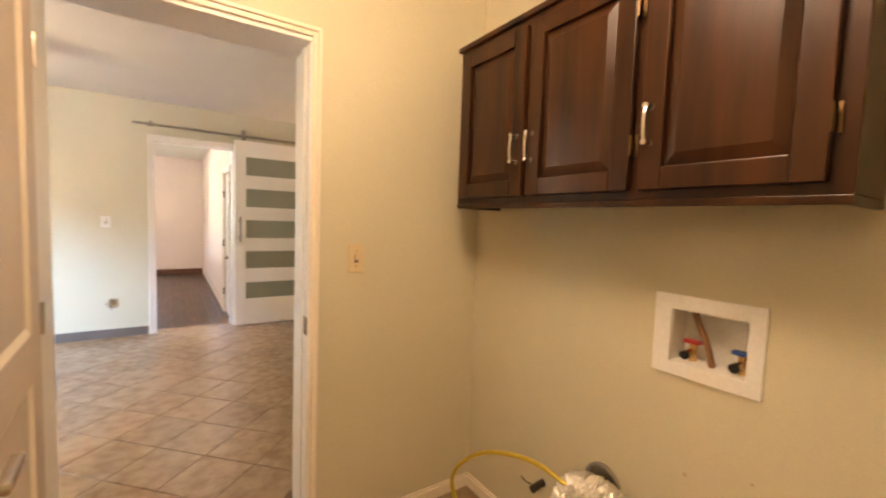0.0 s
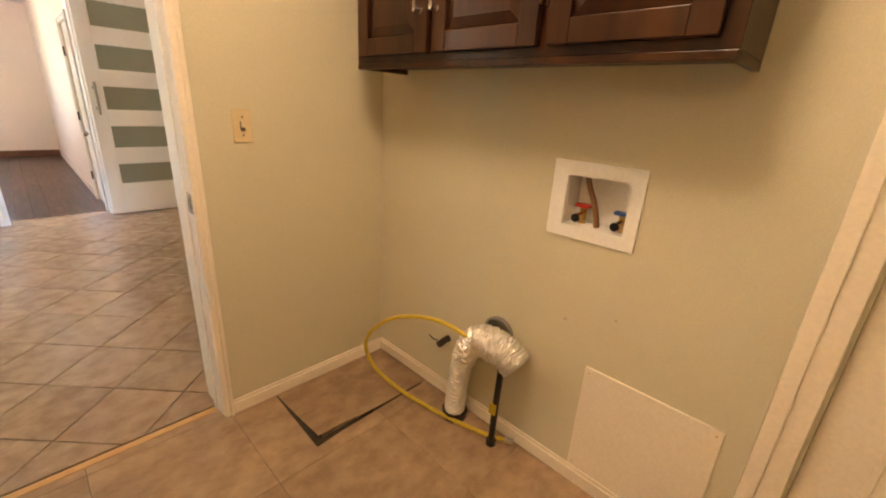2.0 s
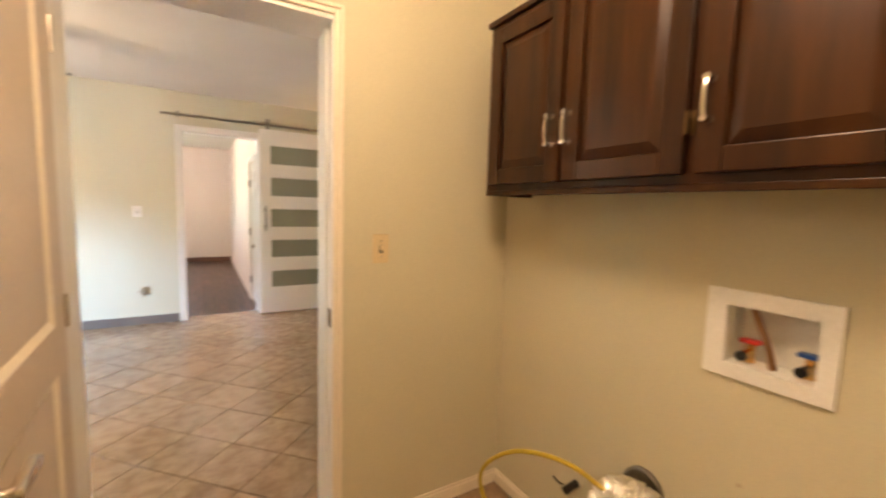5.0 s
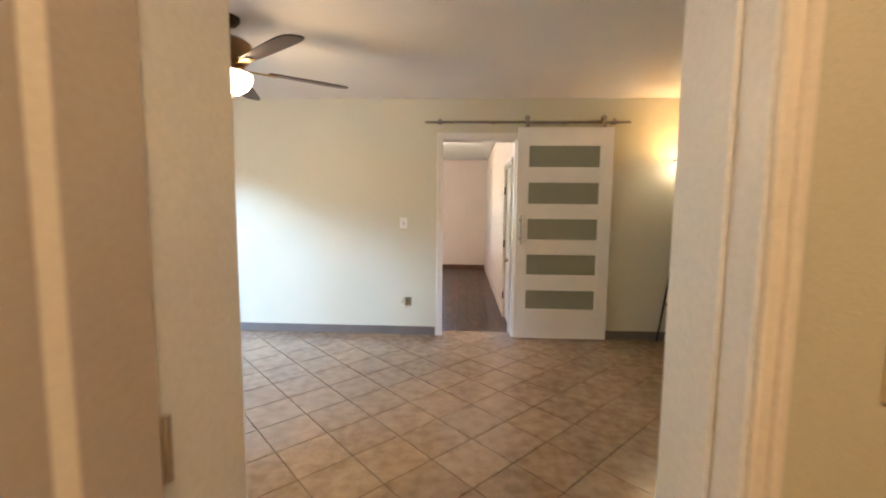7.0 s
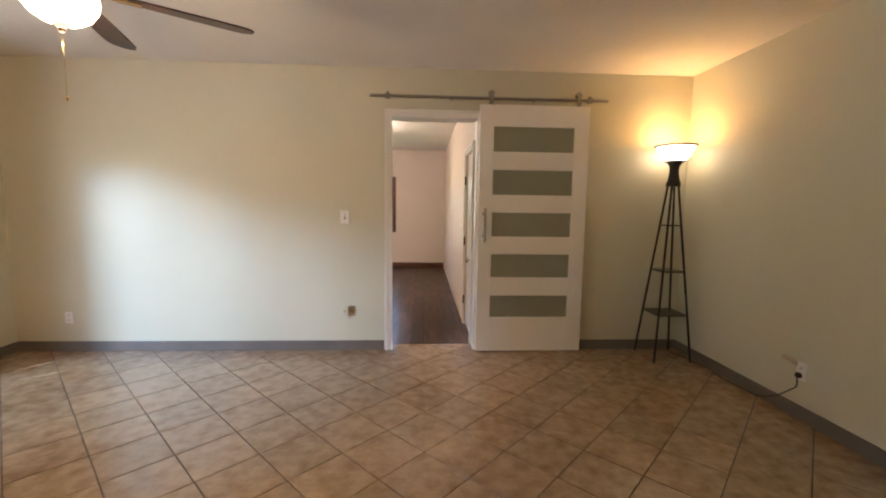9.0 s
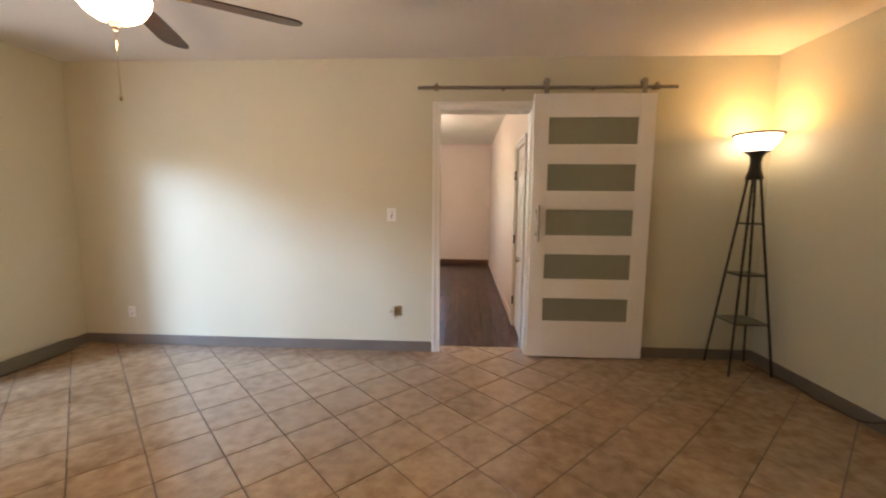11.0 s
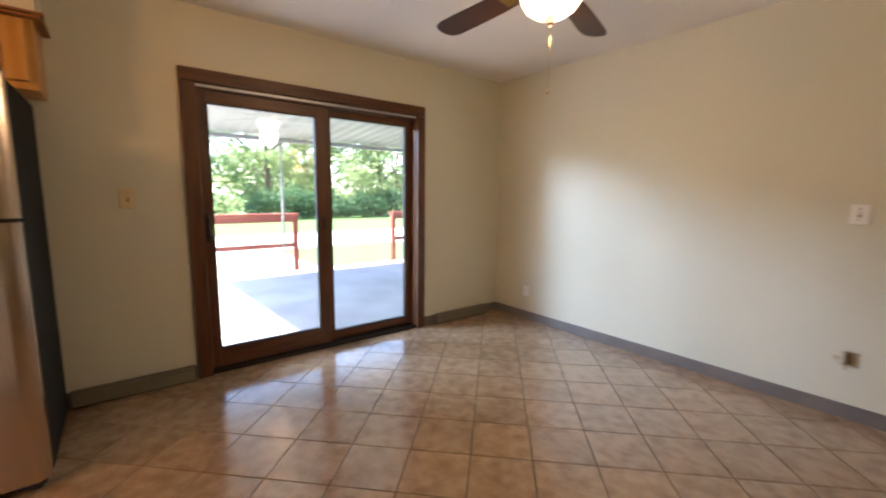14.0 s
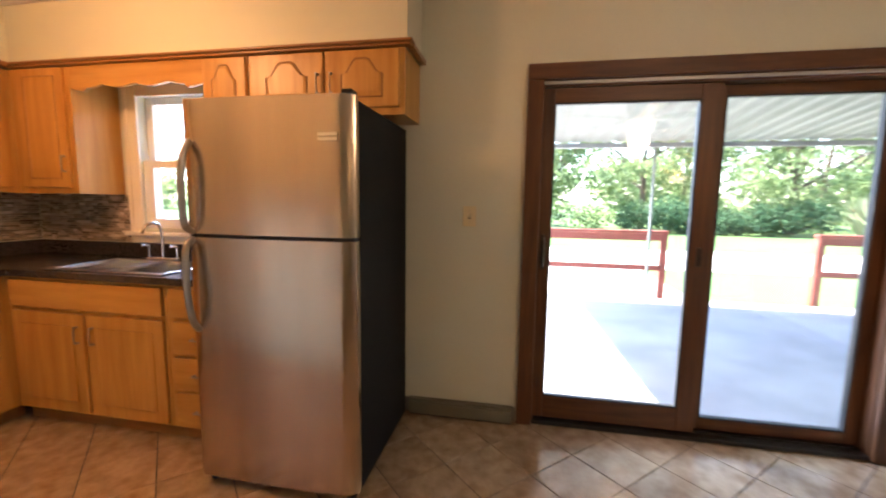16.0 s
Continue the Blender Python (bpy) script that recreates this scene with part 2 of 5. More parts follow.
def tube(bm, pts, r, n=10, cap=True, wobble=0.0):
    """A round tube along points; r is one radius or one for each point."""
    pts = [Vector(p) for p in pts]
    rs = r if isinstance(r, (list, tuple)) else [r] * len(pts)
    rings, side = [], None
    for i, p in enumerate(pts):
        d = (pts[min(i + 1, len(pts) - 1)] - pts[max(i - 1, 0)]).normalized()
        if side is None:
            side = d.cross(Vector((0, 0, 1)) if abs(d.z) < 0.9 else Vector((1, 0, 0))).normalized()
        side = (side - d * side.dot(d)).normalized()
        up = d.cross(side)
        ring = []
        for k in range(n):
            a = 2 * math.pi * k / n
            q = p + (side * math.cos(a) + up * math.sin(a)) * rs[i] * (1 + random.uniform(-wobble, wobble))
            ring.append(bm.verts.new(q))
        rings.append(ring)
    for a, b in zip(rings, rings[1:]):
        for k in range(n):
            bm.faces.new((a[k], a[(k + 1) % n], b[(k + 1) % n], b[k]))
    if cap:
        bm.faces.new(rings[0][::-1]), bm.faces.new(rings[-1])
    return bm


def smooth_path(pts, steps=8):
    """A smooth run of points through the given ones."""
    pts = [Vector(p) for p in pts]
    out = []
    for i in range(len(pts) - 1):
        p0, p1, p2, p3 = pts[max(i - 1, 0)], pts[i], pts[i + 1], pts[min(i + 2, len(pts) - 1)]
        for k in range(steps):
            t = k / steps
            out.append(0.5 * (2 * p1 + (p2 - p0) * t + (2 * p0 - 5 * p1 + 4 * p2 - p3) * t * t + (3 * p1 - p0 - 3 * p2 + p3) * t ** 3))
    return out + [pts[-1]]


def lathe(bm, centre, profile, n=32):
    """A shape turned about the upright line through centre; profile: (radius, z)."""
    c = Vector(centre)
    rings = [[bm.verts.new(c + Vector((max(r, 0.0004) * math.cos(2 * math.pi * k / n), max(r, 0.0004) * math.sin(2 * math.pi * k / n), z))) for k in range(n)] for r, z in profile]
    for a, b in zip(rings, rings[1:]):
        for k in range(n):
            bm.faces.new((a[k], a[(k + 1) % n], b[(k + 1) % n], b[k]))
    return bm


def mesh_of(name, bm, material, smooth=False):
    bmesh.ops.recalc_face_normals(bm, faces=bm.faces[:])
    me = bpy.data.meshes.new(name)
    bm.to_mesh(me)
    bm.free()
    me.materials.append(material)
    if smooth:
        me.shade_smooth()
        me.set_sharp_from_angle(angle=radians(40))
    return me


def thing(name, place, label, category, group="", kind=""):
    ob = new(name)
    ob.location, ob.empty_display_size = place, 0.05
    return tagged(ob, label, category, group, kind)


def part(name, bm, material, parent=None, label="", smooth=False):
    """Links a bmesh, made in world places, as one mesh under a thing or a part."""
    ob = new(name, mesh_of(name, bm, material, smooth))
    if parent:
        ob.parent = parent
        if parent.type == "EMPTY":
            ob.matrix_parent_inverse = Matrix.Translation(parent.location).inverted()
    return tagged(ob, label)


def structure(name, bm, material, label, category):
    return tagged(part(name, bm, material), label, category, kind="structure")


def wall_bm(axis, at0, at1, a0, a1, z0, z1, holes=()):
    """A wall slab across axis from at0 to at1, running a0 to a1, with holes (b0, b1, z0, z1) through it."""
    us = sorted({a0, a1, *[h[0] for h in holes], *[h[1] for h in holes]})
    zs = sorted({z0, z1, *[h[2] for h in holes], *[h[3] for h in holes]})
    bm = bmesh.new()
    solid = {}
    for i in range(len(us) - 1):
        for j in range(len(zs) - 1):
            u, z = (us[i] + us[i + 1]) / 2, (zs[j] + zs[j + 1]) / 2
            solid[i, j] = not any(h[0] < u < h[1] and h[2] < z < h[3] for h in holes)
    place = (lambda a, u, z: (a, u, z)) if axis == "x" else (lambda a, u, z: (u, a, z))
    cache = {}

    def v(a, i, j):
        if (a, i, j) not in cache:
            cache[a, i, j] = bm.verts.new(place(a, us[i], zs[j]))
        return cache[a, i, j]

    for (i, j), s in solid.items():
        if not s:
            continue
        for a in (at0, at1):
            bm.faces.new((v(a, i, j), v(a, i + 1, j), v(a, i + 1, j + 1), v(a, i, j + 1)))
        for di, dj, e in ((-1, 0, ((i, j), (i, j + 1))), (1, 0, ((i + 1, j), (i + 1, j + 1))), (0, -1, ((i, j), (i + 1, j))), (0, 1, ((i, j + 1), (i + 1, j + 1)))):
            if not solid.get((i + di, j + dj), False):
                (p, q), (r, t) = e
                bm.faces.new((v(at0, p, q), v(at0, r, t), v(at1, r, t), v(at1, p, q)))
    return bm


def clipped(poly, x0, x1, y0, y1):
    for axis, value, keep in ((0, x0, 1), (0, x1, -1), (1, y0, 1), (1, y1, -1)):
        out = []
        for p, q in zip(poly, poly[1:] + poly[:1]):
            a, b = (p[axis] - value) * keep, (q[axis] - value) * keep
            if a >= 0:
                out.append(p)
            if a * b < 0:
                f = a / (a - b)
                out.append((p[0] + (q[0] - p[0]) * f, p[1] + (q[1] - p[1]) * f))
        poly = out
        if len(poly) < 3:
            return []
    return poly


def prism(bm, poly, z0, z1, lip=0.0):
    """A flat piece over a polygon, with its top edge drawn in by lip."""
    c = (sum(p[0] for p in poly) / len(poly), sum(p[1] for p in poly) / len(poly))
    lo = [bm.verts.new((x, y, z0)) for x, y in poly]
    mid = [bm.verts.new((x, y, z1 - lip)) for x, y in poly]
    hi = [bm.verts.new((x + (c[0] - x) * lip * 4, y + (c[1] - y) * lip * 4, z1)) for x, y in poly]
    n = len(poly)
    bm.faces.new(hi)
    for a, b in ((lo, mid), (mid, hi)):
        for k in range(n):
            bm.faces.new((a[k], a[(k + 1) % n], b[(k + 1) % n], b[k]))
    return bm


# ---- structure ----
YN, XW, XE = 5.10, -3.075, 2.735
LX, LY, KY = 1.472, 1.352, 1.552
TOP = 2.44
structure("wall_north", wall_bm("y", YN, YN + 0.15, XW - 0.15, XE + 0.12, 0, TOP, [(0.104, 0.862, 0, 2.047), (-0.272, -0.198, 0.306, 0.400)]), M_WALL, "sage cream painted wall with a doorway beside the barn door", "wall")
structure("wall_west", wall_bm("x", XW - 0.15, XW, -1.34, YN, -0.1, TOP, [(2.285, 4.035, 0.0, 1.985), (-0.33, 0.27, 1.10, 1.975)]), M_WALL, "sage cream painted wall with sliding door and window", "wall")
structure("wall_east", wall_bm("x", XE, XE + 0.12, KY, YN, 0, TOP), M_WALL, "plain sage cream painted wall beside the floor lamp", "wall")
structure("wall_laundry_north", wall_bm("y", LY, LY + 0.10, -0.63, XE + 0.12, 0, TOP, [(-0.085, 0.690, 0, 1.955)]), M_LAUNDRY, "warm cream painted laundry wall with a doorway", "wall")
structure("wall_south", wall_bm("y", LY + 0.10, KY, -0.63, XE + 0.12, 0, TOP, [(-0.085, 0.690, 0, 1.955)]), M_WALL, "sage cream painted wall round the laundry doorway", "wall")
structure("wall_laundry_east", wall_bm("x", LX, LX + 0.12, -1.30, LY, 0, TOP, [(0.214, 0.421, 0.915, 1.083), (-1.05, -0.297, 0, 1.96)]), M_LAUNDRY, "warm cream painted laundry wall with washer box", "wall")
structure("wall_laundry_west", wall_bm("x", -0.63, -0.51, -1.30, LY, 0, TOP), M_LAUNDRY, "plain warm cream painted laundry wall", "wall")
structure("wall_kitchen_east", wall_bm("x", -0.75, -0.63, -1.30, KY, 0, TOP), M_WALL, "plain painted kitchen wall", "wall")
structure("wall_laundry_south", wall_bm("y", -1.42, -1.30, -0.75, LX + 0.12, 0, TOP), M_LAUNDRY, "plain warm cream painted laundry wall", "wall")
structure("wall_kitchen_south", wall_bm("y", -1.34, -1.22, XW, -0.75, 0, TOP), M_WALL, "painted kitchen wall behind the cabinets", "wall")
structure("ceiling", boxes((XW - 0.15, XE + 0.12, -1.42, YN + 0.15, TOP, TOP + 0.1)), M_CEIL, "off-white finely textured painted ceiling", "ceiling")
structure("soffit", boxes((XW, -2.765, -1.22, 1.615, 2.105, TOP - 0.002), (-2.765, -0.75, -1.22, -0.905, 2.105, TOP - 0.002)), M_WALL, "painted soffit above the kitchen wall cabinets", "soffit")

# the room beyond the barn door
HX0, HX1, HY = -2.2, 0.85, 10.12
structure("wall_hall_far", wall_bm("y", HY, HY + 0.12, HX0, HX1 + 0.12, 0, TOP, [(-1.25, -0.25, 0.82, 1.80)]), M_HALLWALL, "pinkish beige painted wall with a window", "wall")
structure("wall_hall_east", wall_bm("x", HX1, HX1 + 0.12, YN + 0.15, HY, 0, TOP, [(5.30, 5.90, 0, 1.82)]), M_HALLWALL, "pinkish beige painted wall with a white door", "wall")
structure("wall_hall_west", wall_bm("x", HX0 - 0.12, HX0, YN + 0.15, HY + 0.12, 0, TOP, [(6.6, 7.9, 0.8, 1.9)]), M_HALLWALL, "pinkish beige painted wall with a wide window", "wall")
structure("ceiling_hall", boxes((HX0 - 0.12, HX1 + 0.12, YN + 0.15, HY + 0.12, TOP, TOP + 0.1)), M_CEIL, "off-white painted ceiling of the far room", "ceiling")
# unseen board added to stop outside light leaking round the side door
structure("wall_closet", boxes((LX + 0.13, LX + 0.2, -1.3, 1.34, 0, 2.3)), M_LAUNDRY, "added plain board blocking outside light behind the laundry side door", "wall")
# unseen backing, added to close the hole behind the hall door
structure("wall_hall_niche", boxes((HX1 + 0.13, HX1 + 0.2, 5.2, 6.0, 0, 2.0)), M_HALLWALL, "added unseen backing behind the white door", "wall")

# floors
floor = structure("floor", boxes((XW - 0.15, XE + 0.12, -1.42, YN + 0.15, -0.12, -0.005)), M_GROUT, "diagonally laid beige ceramic tiles with dark grout", "floor")
floor_laundry = structure("floor_laundry", boxes((-0.63, LX + 0.12, -1.30, LY + 0.075, -0.0045, -0.003)), M_HOLE, "brown mottled vinyl tile floor of the laundry", "floor")
floor_hall = structure("floor_hall", boxes((HX0 - 0.12, HX1 + 0.2, YN + 0.155, HY + 0.12, -0.12, -0.006)), M_HOLE, "dark brown wood plank floor of the far room", "floor")


# skirting
def skirting(name, dims, material, label):
    bm = bmesh.new()
    for d in dims:
        box(bm, *d, bevel=0.004)
    structure(name, bm, material, label, "baseboard")


BL = "taupe painted baseboard along the wall"
skirting("baseboard_north", [(XW + 0.016, 0.048, YN - 0.014, YN - 0.001, 0, 0.088)], M_BASE, BL)
skirting("baseboard_north_right", [(0.935, XE - 0.016, YN - 0.014, YN - 0.001, 0, 0.088)], M_BASE, BL)
skirting("baseboard_east", [(XE - 0.014, XE - 0.001, KY + 0.016, YN - 0.001, 0, 0.088)], M_BASE, BL)
skirting("baseboard_west", [(XW + 0.001, XW + 0.014, 4.105, YN - 0.001, 0, 0.088)], M_BASE, BL)
skirting("baseboard_west_left", [(XW + 0.001, XW + 0.014, 1.50, 2.205, 0, 0.088)], M_BASE, BL)
skirting("baseboard_south", [(0.76, XE - 0.016, KY + 0.001, KY + 0.014, 0, 0.088)], M_BASE, BL)
CL = "cream painted laundry baseboard with a stepped top"
skirting("baseboard_laundry_north", [(0.712, LX - 0.014, LY - 0.013, LY - 0.001, 0, 0.052), (0.712, LX - 0.014, LY - 0.009, LY - 0.002, 0.050, 0.066)], M_CREAMTRIM, CL)
skirting("baseboard_laundry_east", [(LX - 0.013, LX - 0.001, -0.203, LY - 0.001, 0, 0.052), (LX - 0.009, LX - 0.002, -0.203, LY - 0.002, 0.050, 0.066)], M_CREAMTRIM, CL)
skirting("baseboard_hall_far", [(HX0, HX1 - 0.015, HY - 0.014, HY - 0.001, 0, 0.10)], M_BROWNBASE, "brown wooden baseboard of the far room")
skirting("baseboard_hall_east", [(HX1 - 0.014, HX1 - 0.001, 5.965, HY - 0.001, 0, 0.10)], M_HALLWALL, "beige painted baseboard beside the white door")


def casing(name, axis, face, out, a0, a1, top, width, material, label, back=None):
    """Door trim on a wall face: two uprights and a head, each with a raised outer band. out: +1 or -1, the way it stands proud."""
    bm = bmesh.new()
    for p, w0, w1 in ((0.012, 0.0, 1.0), (0.020, 0.55, 1.0)):
        lo, hi = sorted((face + out * 0.001, face + out * p))
        for u0, u1, z0, z1 in ((a0 - width * w1, a0 - width * w0, 0, top + width * w1), (a1 + width * w0, a1 + width * w1, 0, top + width * w1), (a0 - width * w0, a1 + width * w0, top + width * w0, top + width * w1)):
            d = (lo, hi, u0, u1, z0, z1) if axis == "x" else (u0, u1, lo, hi, z0, z1)
            box(bm, *d, bevel=0.003)
    return structure(name, bm, material, label, "door trim")


casing("trim_barn_doorway", "y", YN, -1, 0.123, 0.860, 2.035, 0.066, M_WHITE, "white painted trim round the barn doorway")
casing("trim_laundry_doorway", "y", LY, -1, -0.093, 0.680, 1.952, 0.032, M_CREAMTRIM, "cream painted trim round the laundry doorway")
casing("trim_kitchen_side", "y", KY, 1, -0.075, 0.684, 1.944, 0.050, M_WHITE, "white painted trim on the dining side of the doorway")
casing("trim_laundry_side_door", "x", LX, -1, -1.04, -0.288, 1.95, 0.083, M_CREAMTRIM, "cream painted trim of the laundry side door")
casing("trim_hall_door", "x", HX1, -1, 5.30, 5.90, 1.82, 0.06, M_WHITE, "white painted trim round the white door")

# jamb linings
jamb = structure("jamb_laundry", boxes((0.675, 0.690, LY - 0.001, KY + 0.001, 0, 1.935), bevel=0.002), M_WHITE, "white painted door jamb with a stop", "door jamb")
structure("jamb_laundry_hinge_side", boxes((-0.085, -0.062, LY - 0.001, KY + 0.001, 0, 1.935), bevel=0.002), M_WHITE, "white painted door jamb on the hinge side", "door jamb")
structure("jamb_laundry_head", boxes((-0.085, 0.690, LY - 0.001, KY + 0.001, 1.936, 1.955), bevel=0.002), M_WHITE, "white painted door head lining", "door jamb")
part("door_stop", boxes((0.667, 0.674, LY + 0.055, LY + 0.09, 0, 1.934), bevel=0.002), M_WHITE, jamb)
part("strike_plate", boxes((0.6715, 0.6745, LY - 0.004, LY + 0.045, 0.855, 0.925), (0.668, 0.671, LY + 0.010, LY + 0.026, 0.872, 0.908), bevel=0.001), M_CHROME, jamb, "nickel strike plate")
structure("jamb_barn", boxes((0.100, 0.109, YN - 0.004, YN + 0.154, 0, 2.047), (0.848, 0.862, YN - 0.004, YN + 0.154, 0, 2.047), (0.109, 0.848, YN - 0.004, YN + 0.154, 2.033, 2.047), bevel=0.002), M_WHITE, "white painted lining of the barn doorway", "door jamb")
structure("threshold", boxes((-0.062, 0.668, LY + 0.055, LY + 0.085, -0.003, 0.004), bevel=0.002), M_GREYWOOD, "worn yellowish strip between the two floors", "threshold")


# ---- sliding door ----
slider = thing("sliding_door", (XW, 3.16, 0), "reddish wooden sliding glass patio door, closed", "sliding door")
SX = XW + 0.034
part("casing_top", boxes((XW + 0.001, SX, 2.211, 4.104, 1.968, 2.051), bevel=0.005), M_SLIDERH, slider)
for y0, y1 in ((2.211, 2.298), (4.022, 4.104)):
    part("casing_side", boxes((XW + 0.001, SX, y0, y1, 0, 1.966), bevel=0.005), M_SLIDER, slider)
part("frame_head", boxes((XW - 0.15, XW - 0.002, 2.287, 4.033, 1.935, 1.983), bevel=0.003), M_SLIDERH, slider)
part("head_track", boxes((XW + 0.002, XW + 0.010, 2.302, 4.018, 1.945, 1.962), bevel=0.002), M_TRACK, slider, "pale metal head track")
for y0, y1 in ((2.287, 2.305), (4.018, 4.033)):
    part("frame_side", boxes((XW - 0.15, XW - 0.002, y0, y1, 0, 1.935), bevel=0.003), M_SLIDER, slider)
part("sill", boxes((XW - 0.15, XW + 0.012, 2.300, 4.020, 0.0, 0.022), (XW - 0.05, XW - 0.044, 2.306, 4.016, 0.022, 0.034), (XW - 0.10, XW - 0.094, 2.306, 4.016, 0.022, 0.034), bevel=0.002), M_BLACK, slider, "dark metal sill with two tracks")


def sash(name, x0, x1, y0, y1, z0, z1, gy0, gy1, gz0, gz1):
    leaf = part(name, boxes((x0, x1, y0, gy0, z0, z1), (x0, x1, gy1, y1, z0, z1), bevel=0.004), M_SLIDER, slider)
    part("rail_top", boxes((x0 + 0.001, x1 - 0.001, gy0, gy1, gz1, z1), bevel=0.003), M_SLIDERH, leaf)
    part("rail_bottom", boxes((x0 + 0.001, x1 - 0.001, gy0, gy1, z0, gz0), bevel=0.003), M_SLIDERH, leaf)
    g = 0.008
    part("gasket", boxes((x0 + 0.004, x1 - 0.004, gy0, gy0 + g, gz0, gz1), (x0 + 0.004, x1 - 0.004, gy1 - g, gy1, gz0, gz1), (x0 + 0.004, x1 - 0.004, gy0, gy1, gz0, gz0 + g), (x0 + 0.004, x1 - 0.004, gy0, gy1, gz1 - g, gz1)), M_GASKET, leaf, "black rubber glazing strip")
    pane = part("pane", boxes(((x0 + x1) / 2 - 0.002, (x0 + x1) / 2 + 0.002, gy0, gy1, gz0, gz1)), M_PANE, leaf)
    pane.visible_shadow = False
    return leaf


left_leaf = sash("sliding_leaf", XW - 0.060, XW - 0.020, 2.305, 3.195, 0.036, 1.933, 2.362, 3.098, 0.165, 1.855)
right_leaf = sash("fixed_leaf", XW - 0.112, XW - 0.070, 3.130, 4.017, 0.036, 1.933, 3.232, 3.955, 0.098, 1.880)
bm = boxes((XW - 0.019, XW - 0.012, 2.316, 2.342, 0.93, 1.13), bevel=0.003)
tube(bm, smooth_path([(XW - 0.012, 2.329, 0.95), (XW + 0.022, 2.329, 0.97), (XW + 0.025, 2.329, 1.03), (XW + 0.022, 2.329, 1.09), (XW - 0.012, 2.329, 1.11)], 5), 0.007, 8)
part("pull_handle", bm, M_BRONZE, left_leaf, "dark metal pull handle", True)
part("latch", boxes((XW - 0.019, XW - 0.010, 3.130, 3.155, 0.98, 1.08), bevel=0.003), M_BRONZE, left_leaf, "dark metal latch plate")

# ---- kitchen window ----
win = tagged(thing("window_1", (XW, -0.03, 1.1), "white double-hung kitchen window above the sink", "window"), kind="structure")
part("window_frame", boxes((XW + 0.001, XW + 0.018, -0.425, -0.325, 1.075, 2.035), (XW + 0.001, XW + 0.018, 0.265, 0.365, 1.075, 2.035), (XW + 0.001, XW + 0.018, -0.325, 0.265, 1.965, 2.035), (XW + 0.018, XW + 0.026, -0.425, -0.395, 1.075, 2.035), bevel=0.004), M_CREAMTRIM, win)
part("window_sill", boxes((XW + 0.001, XW + 0.05, -0.45, 0.39, 1.05, 1.075), (XW + 0.001, XW + 0.014, -0.42, 0.36, 1.0, 1.05), bevel=0.004), M_CREAMTRIM, win)
part("sash_upper", boxes((XW - 0.10, XW - 0.06, -0.328, -0.275, 1.52, 1.972), (XW - 0.10, XW - 0.06, 0.215, 0.268, 1.52, 1.972), (XW - 0.10, XW - 0.06, -0.275, 0.215, 1.925, 1.972), (XW - 0.10, XW - 0.06, -0.275, 0.215, 1.52, 1.555), bevel=0.003), M_WHITE, win)
part("sash_lower", boxes((XW - 0.055, XW - 0.015, -0.328, -0.255, 1.102, 1.555), (XW - 0.055, XW - 0.015, 0.195, 0.268, 1.102, 1.555), (XW - 0.055, XW - 0.015, -0.255, 0.195, 1.102, 1.165), (XW - 0.055, XW - 0.015, -0.255, 0.195, 1.505, 1.555), bevel=0.003), M_WHITE, win)
for x, z0, z1 in ((XW - 0.08, 1.55, 1.93), (XW - 0.035, 1.16, 1.51)):
    pane = part("pane", boxes((x - 0.002, x + 0.002, -0.28, 0.22, z0, z1)), M_PANE, win)
    pane.visible_shadow = False

# window of the far room
hw = tagged(thing("window_2", (-0.75, HY, 0.8), "brown wooden window in the far room", "window"), kind="structure")
part("window_frame", boxes((-0.25, -0.17, HY - 0.03, HY - 0.001, 0.74, 1.88), (-1.33, -1.25, HY - 0.03, HY - 0.001, 0.74, 1.88), (-1.25, -0.25, HY - 0.03, HY - 0.001, 1.80, 1.88), (-1.25, -0.25, HY - 0.03, HY - 0.001, 0.74, 0.82), bevel=0.004), M_SLIDER, hw)
pane = part("pane", boxes((-1.25, -0.25, HY + 0.05, HY + 0.054, 0.82, 1.80)), M_PANE, hw)
pane.visible_shadow = False


# ---- doors ----
def six_panel(door, name, y0, y1, x0, x1, z0, z1, out, material):
    """A panelled door leaf across x, running y0 to y1; moulded panels on the side out."""
    leaf = part(name, boxes((x0, x1, y0, y1, z0, z1), bevel=0.003), material, door)
    w, h = y1 - y0, z1 - z0
    face = x1 if out > 0 else x0
    for c in (0, 1):
        for f0, f1 in ((0.08, 0.36), (0.43, 0.80), (0.85, 0.95)):
            a0, a1 = y0 + w * (0.14 + 0.40 * c), y0 + w * (0.46 + 0.40 * c)
            b0, b1 = z0 + h * f0, z0 + h * f1
            e = 0.016
            lo, hi = sorted((face + out * 0.0005, face + out * 0.005))
            bm = boxes((lo, hi, a0, a0 + e, b0, b1), (lo, hi, a1 - e, a1, b0, b1), (lo, hi, a0 + e, a1 - e, b0, b0 + e), (lo, hi, a0 + e, a1 - e, b1 - e, b1), bevel=0.0025)
            lo, hi = sorted((face + out * 0.0005, face + out * 0.005))
            box(bm, lo, hi, a0 + 0.05, a1 - 0.05, b0 + 0.05, b1 - 0.05, bevel=0.004)
            part("panel_moulding", bm, material, leaf)
    return leaf


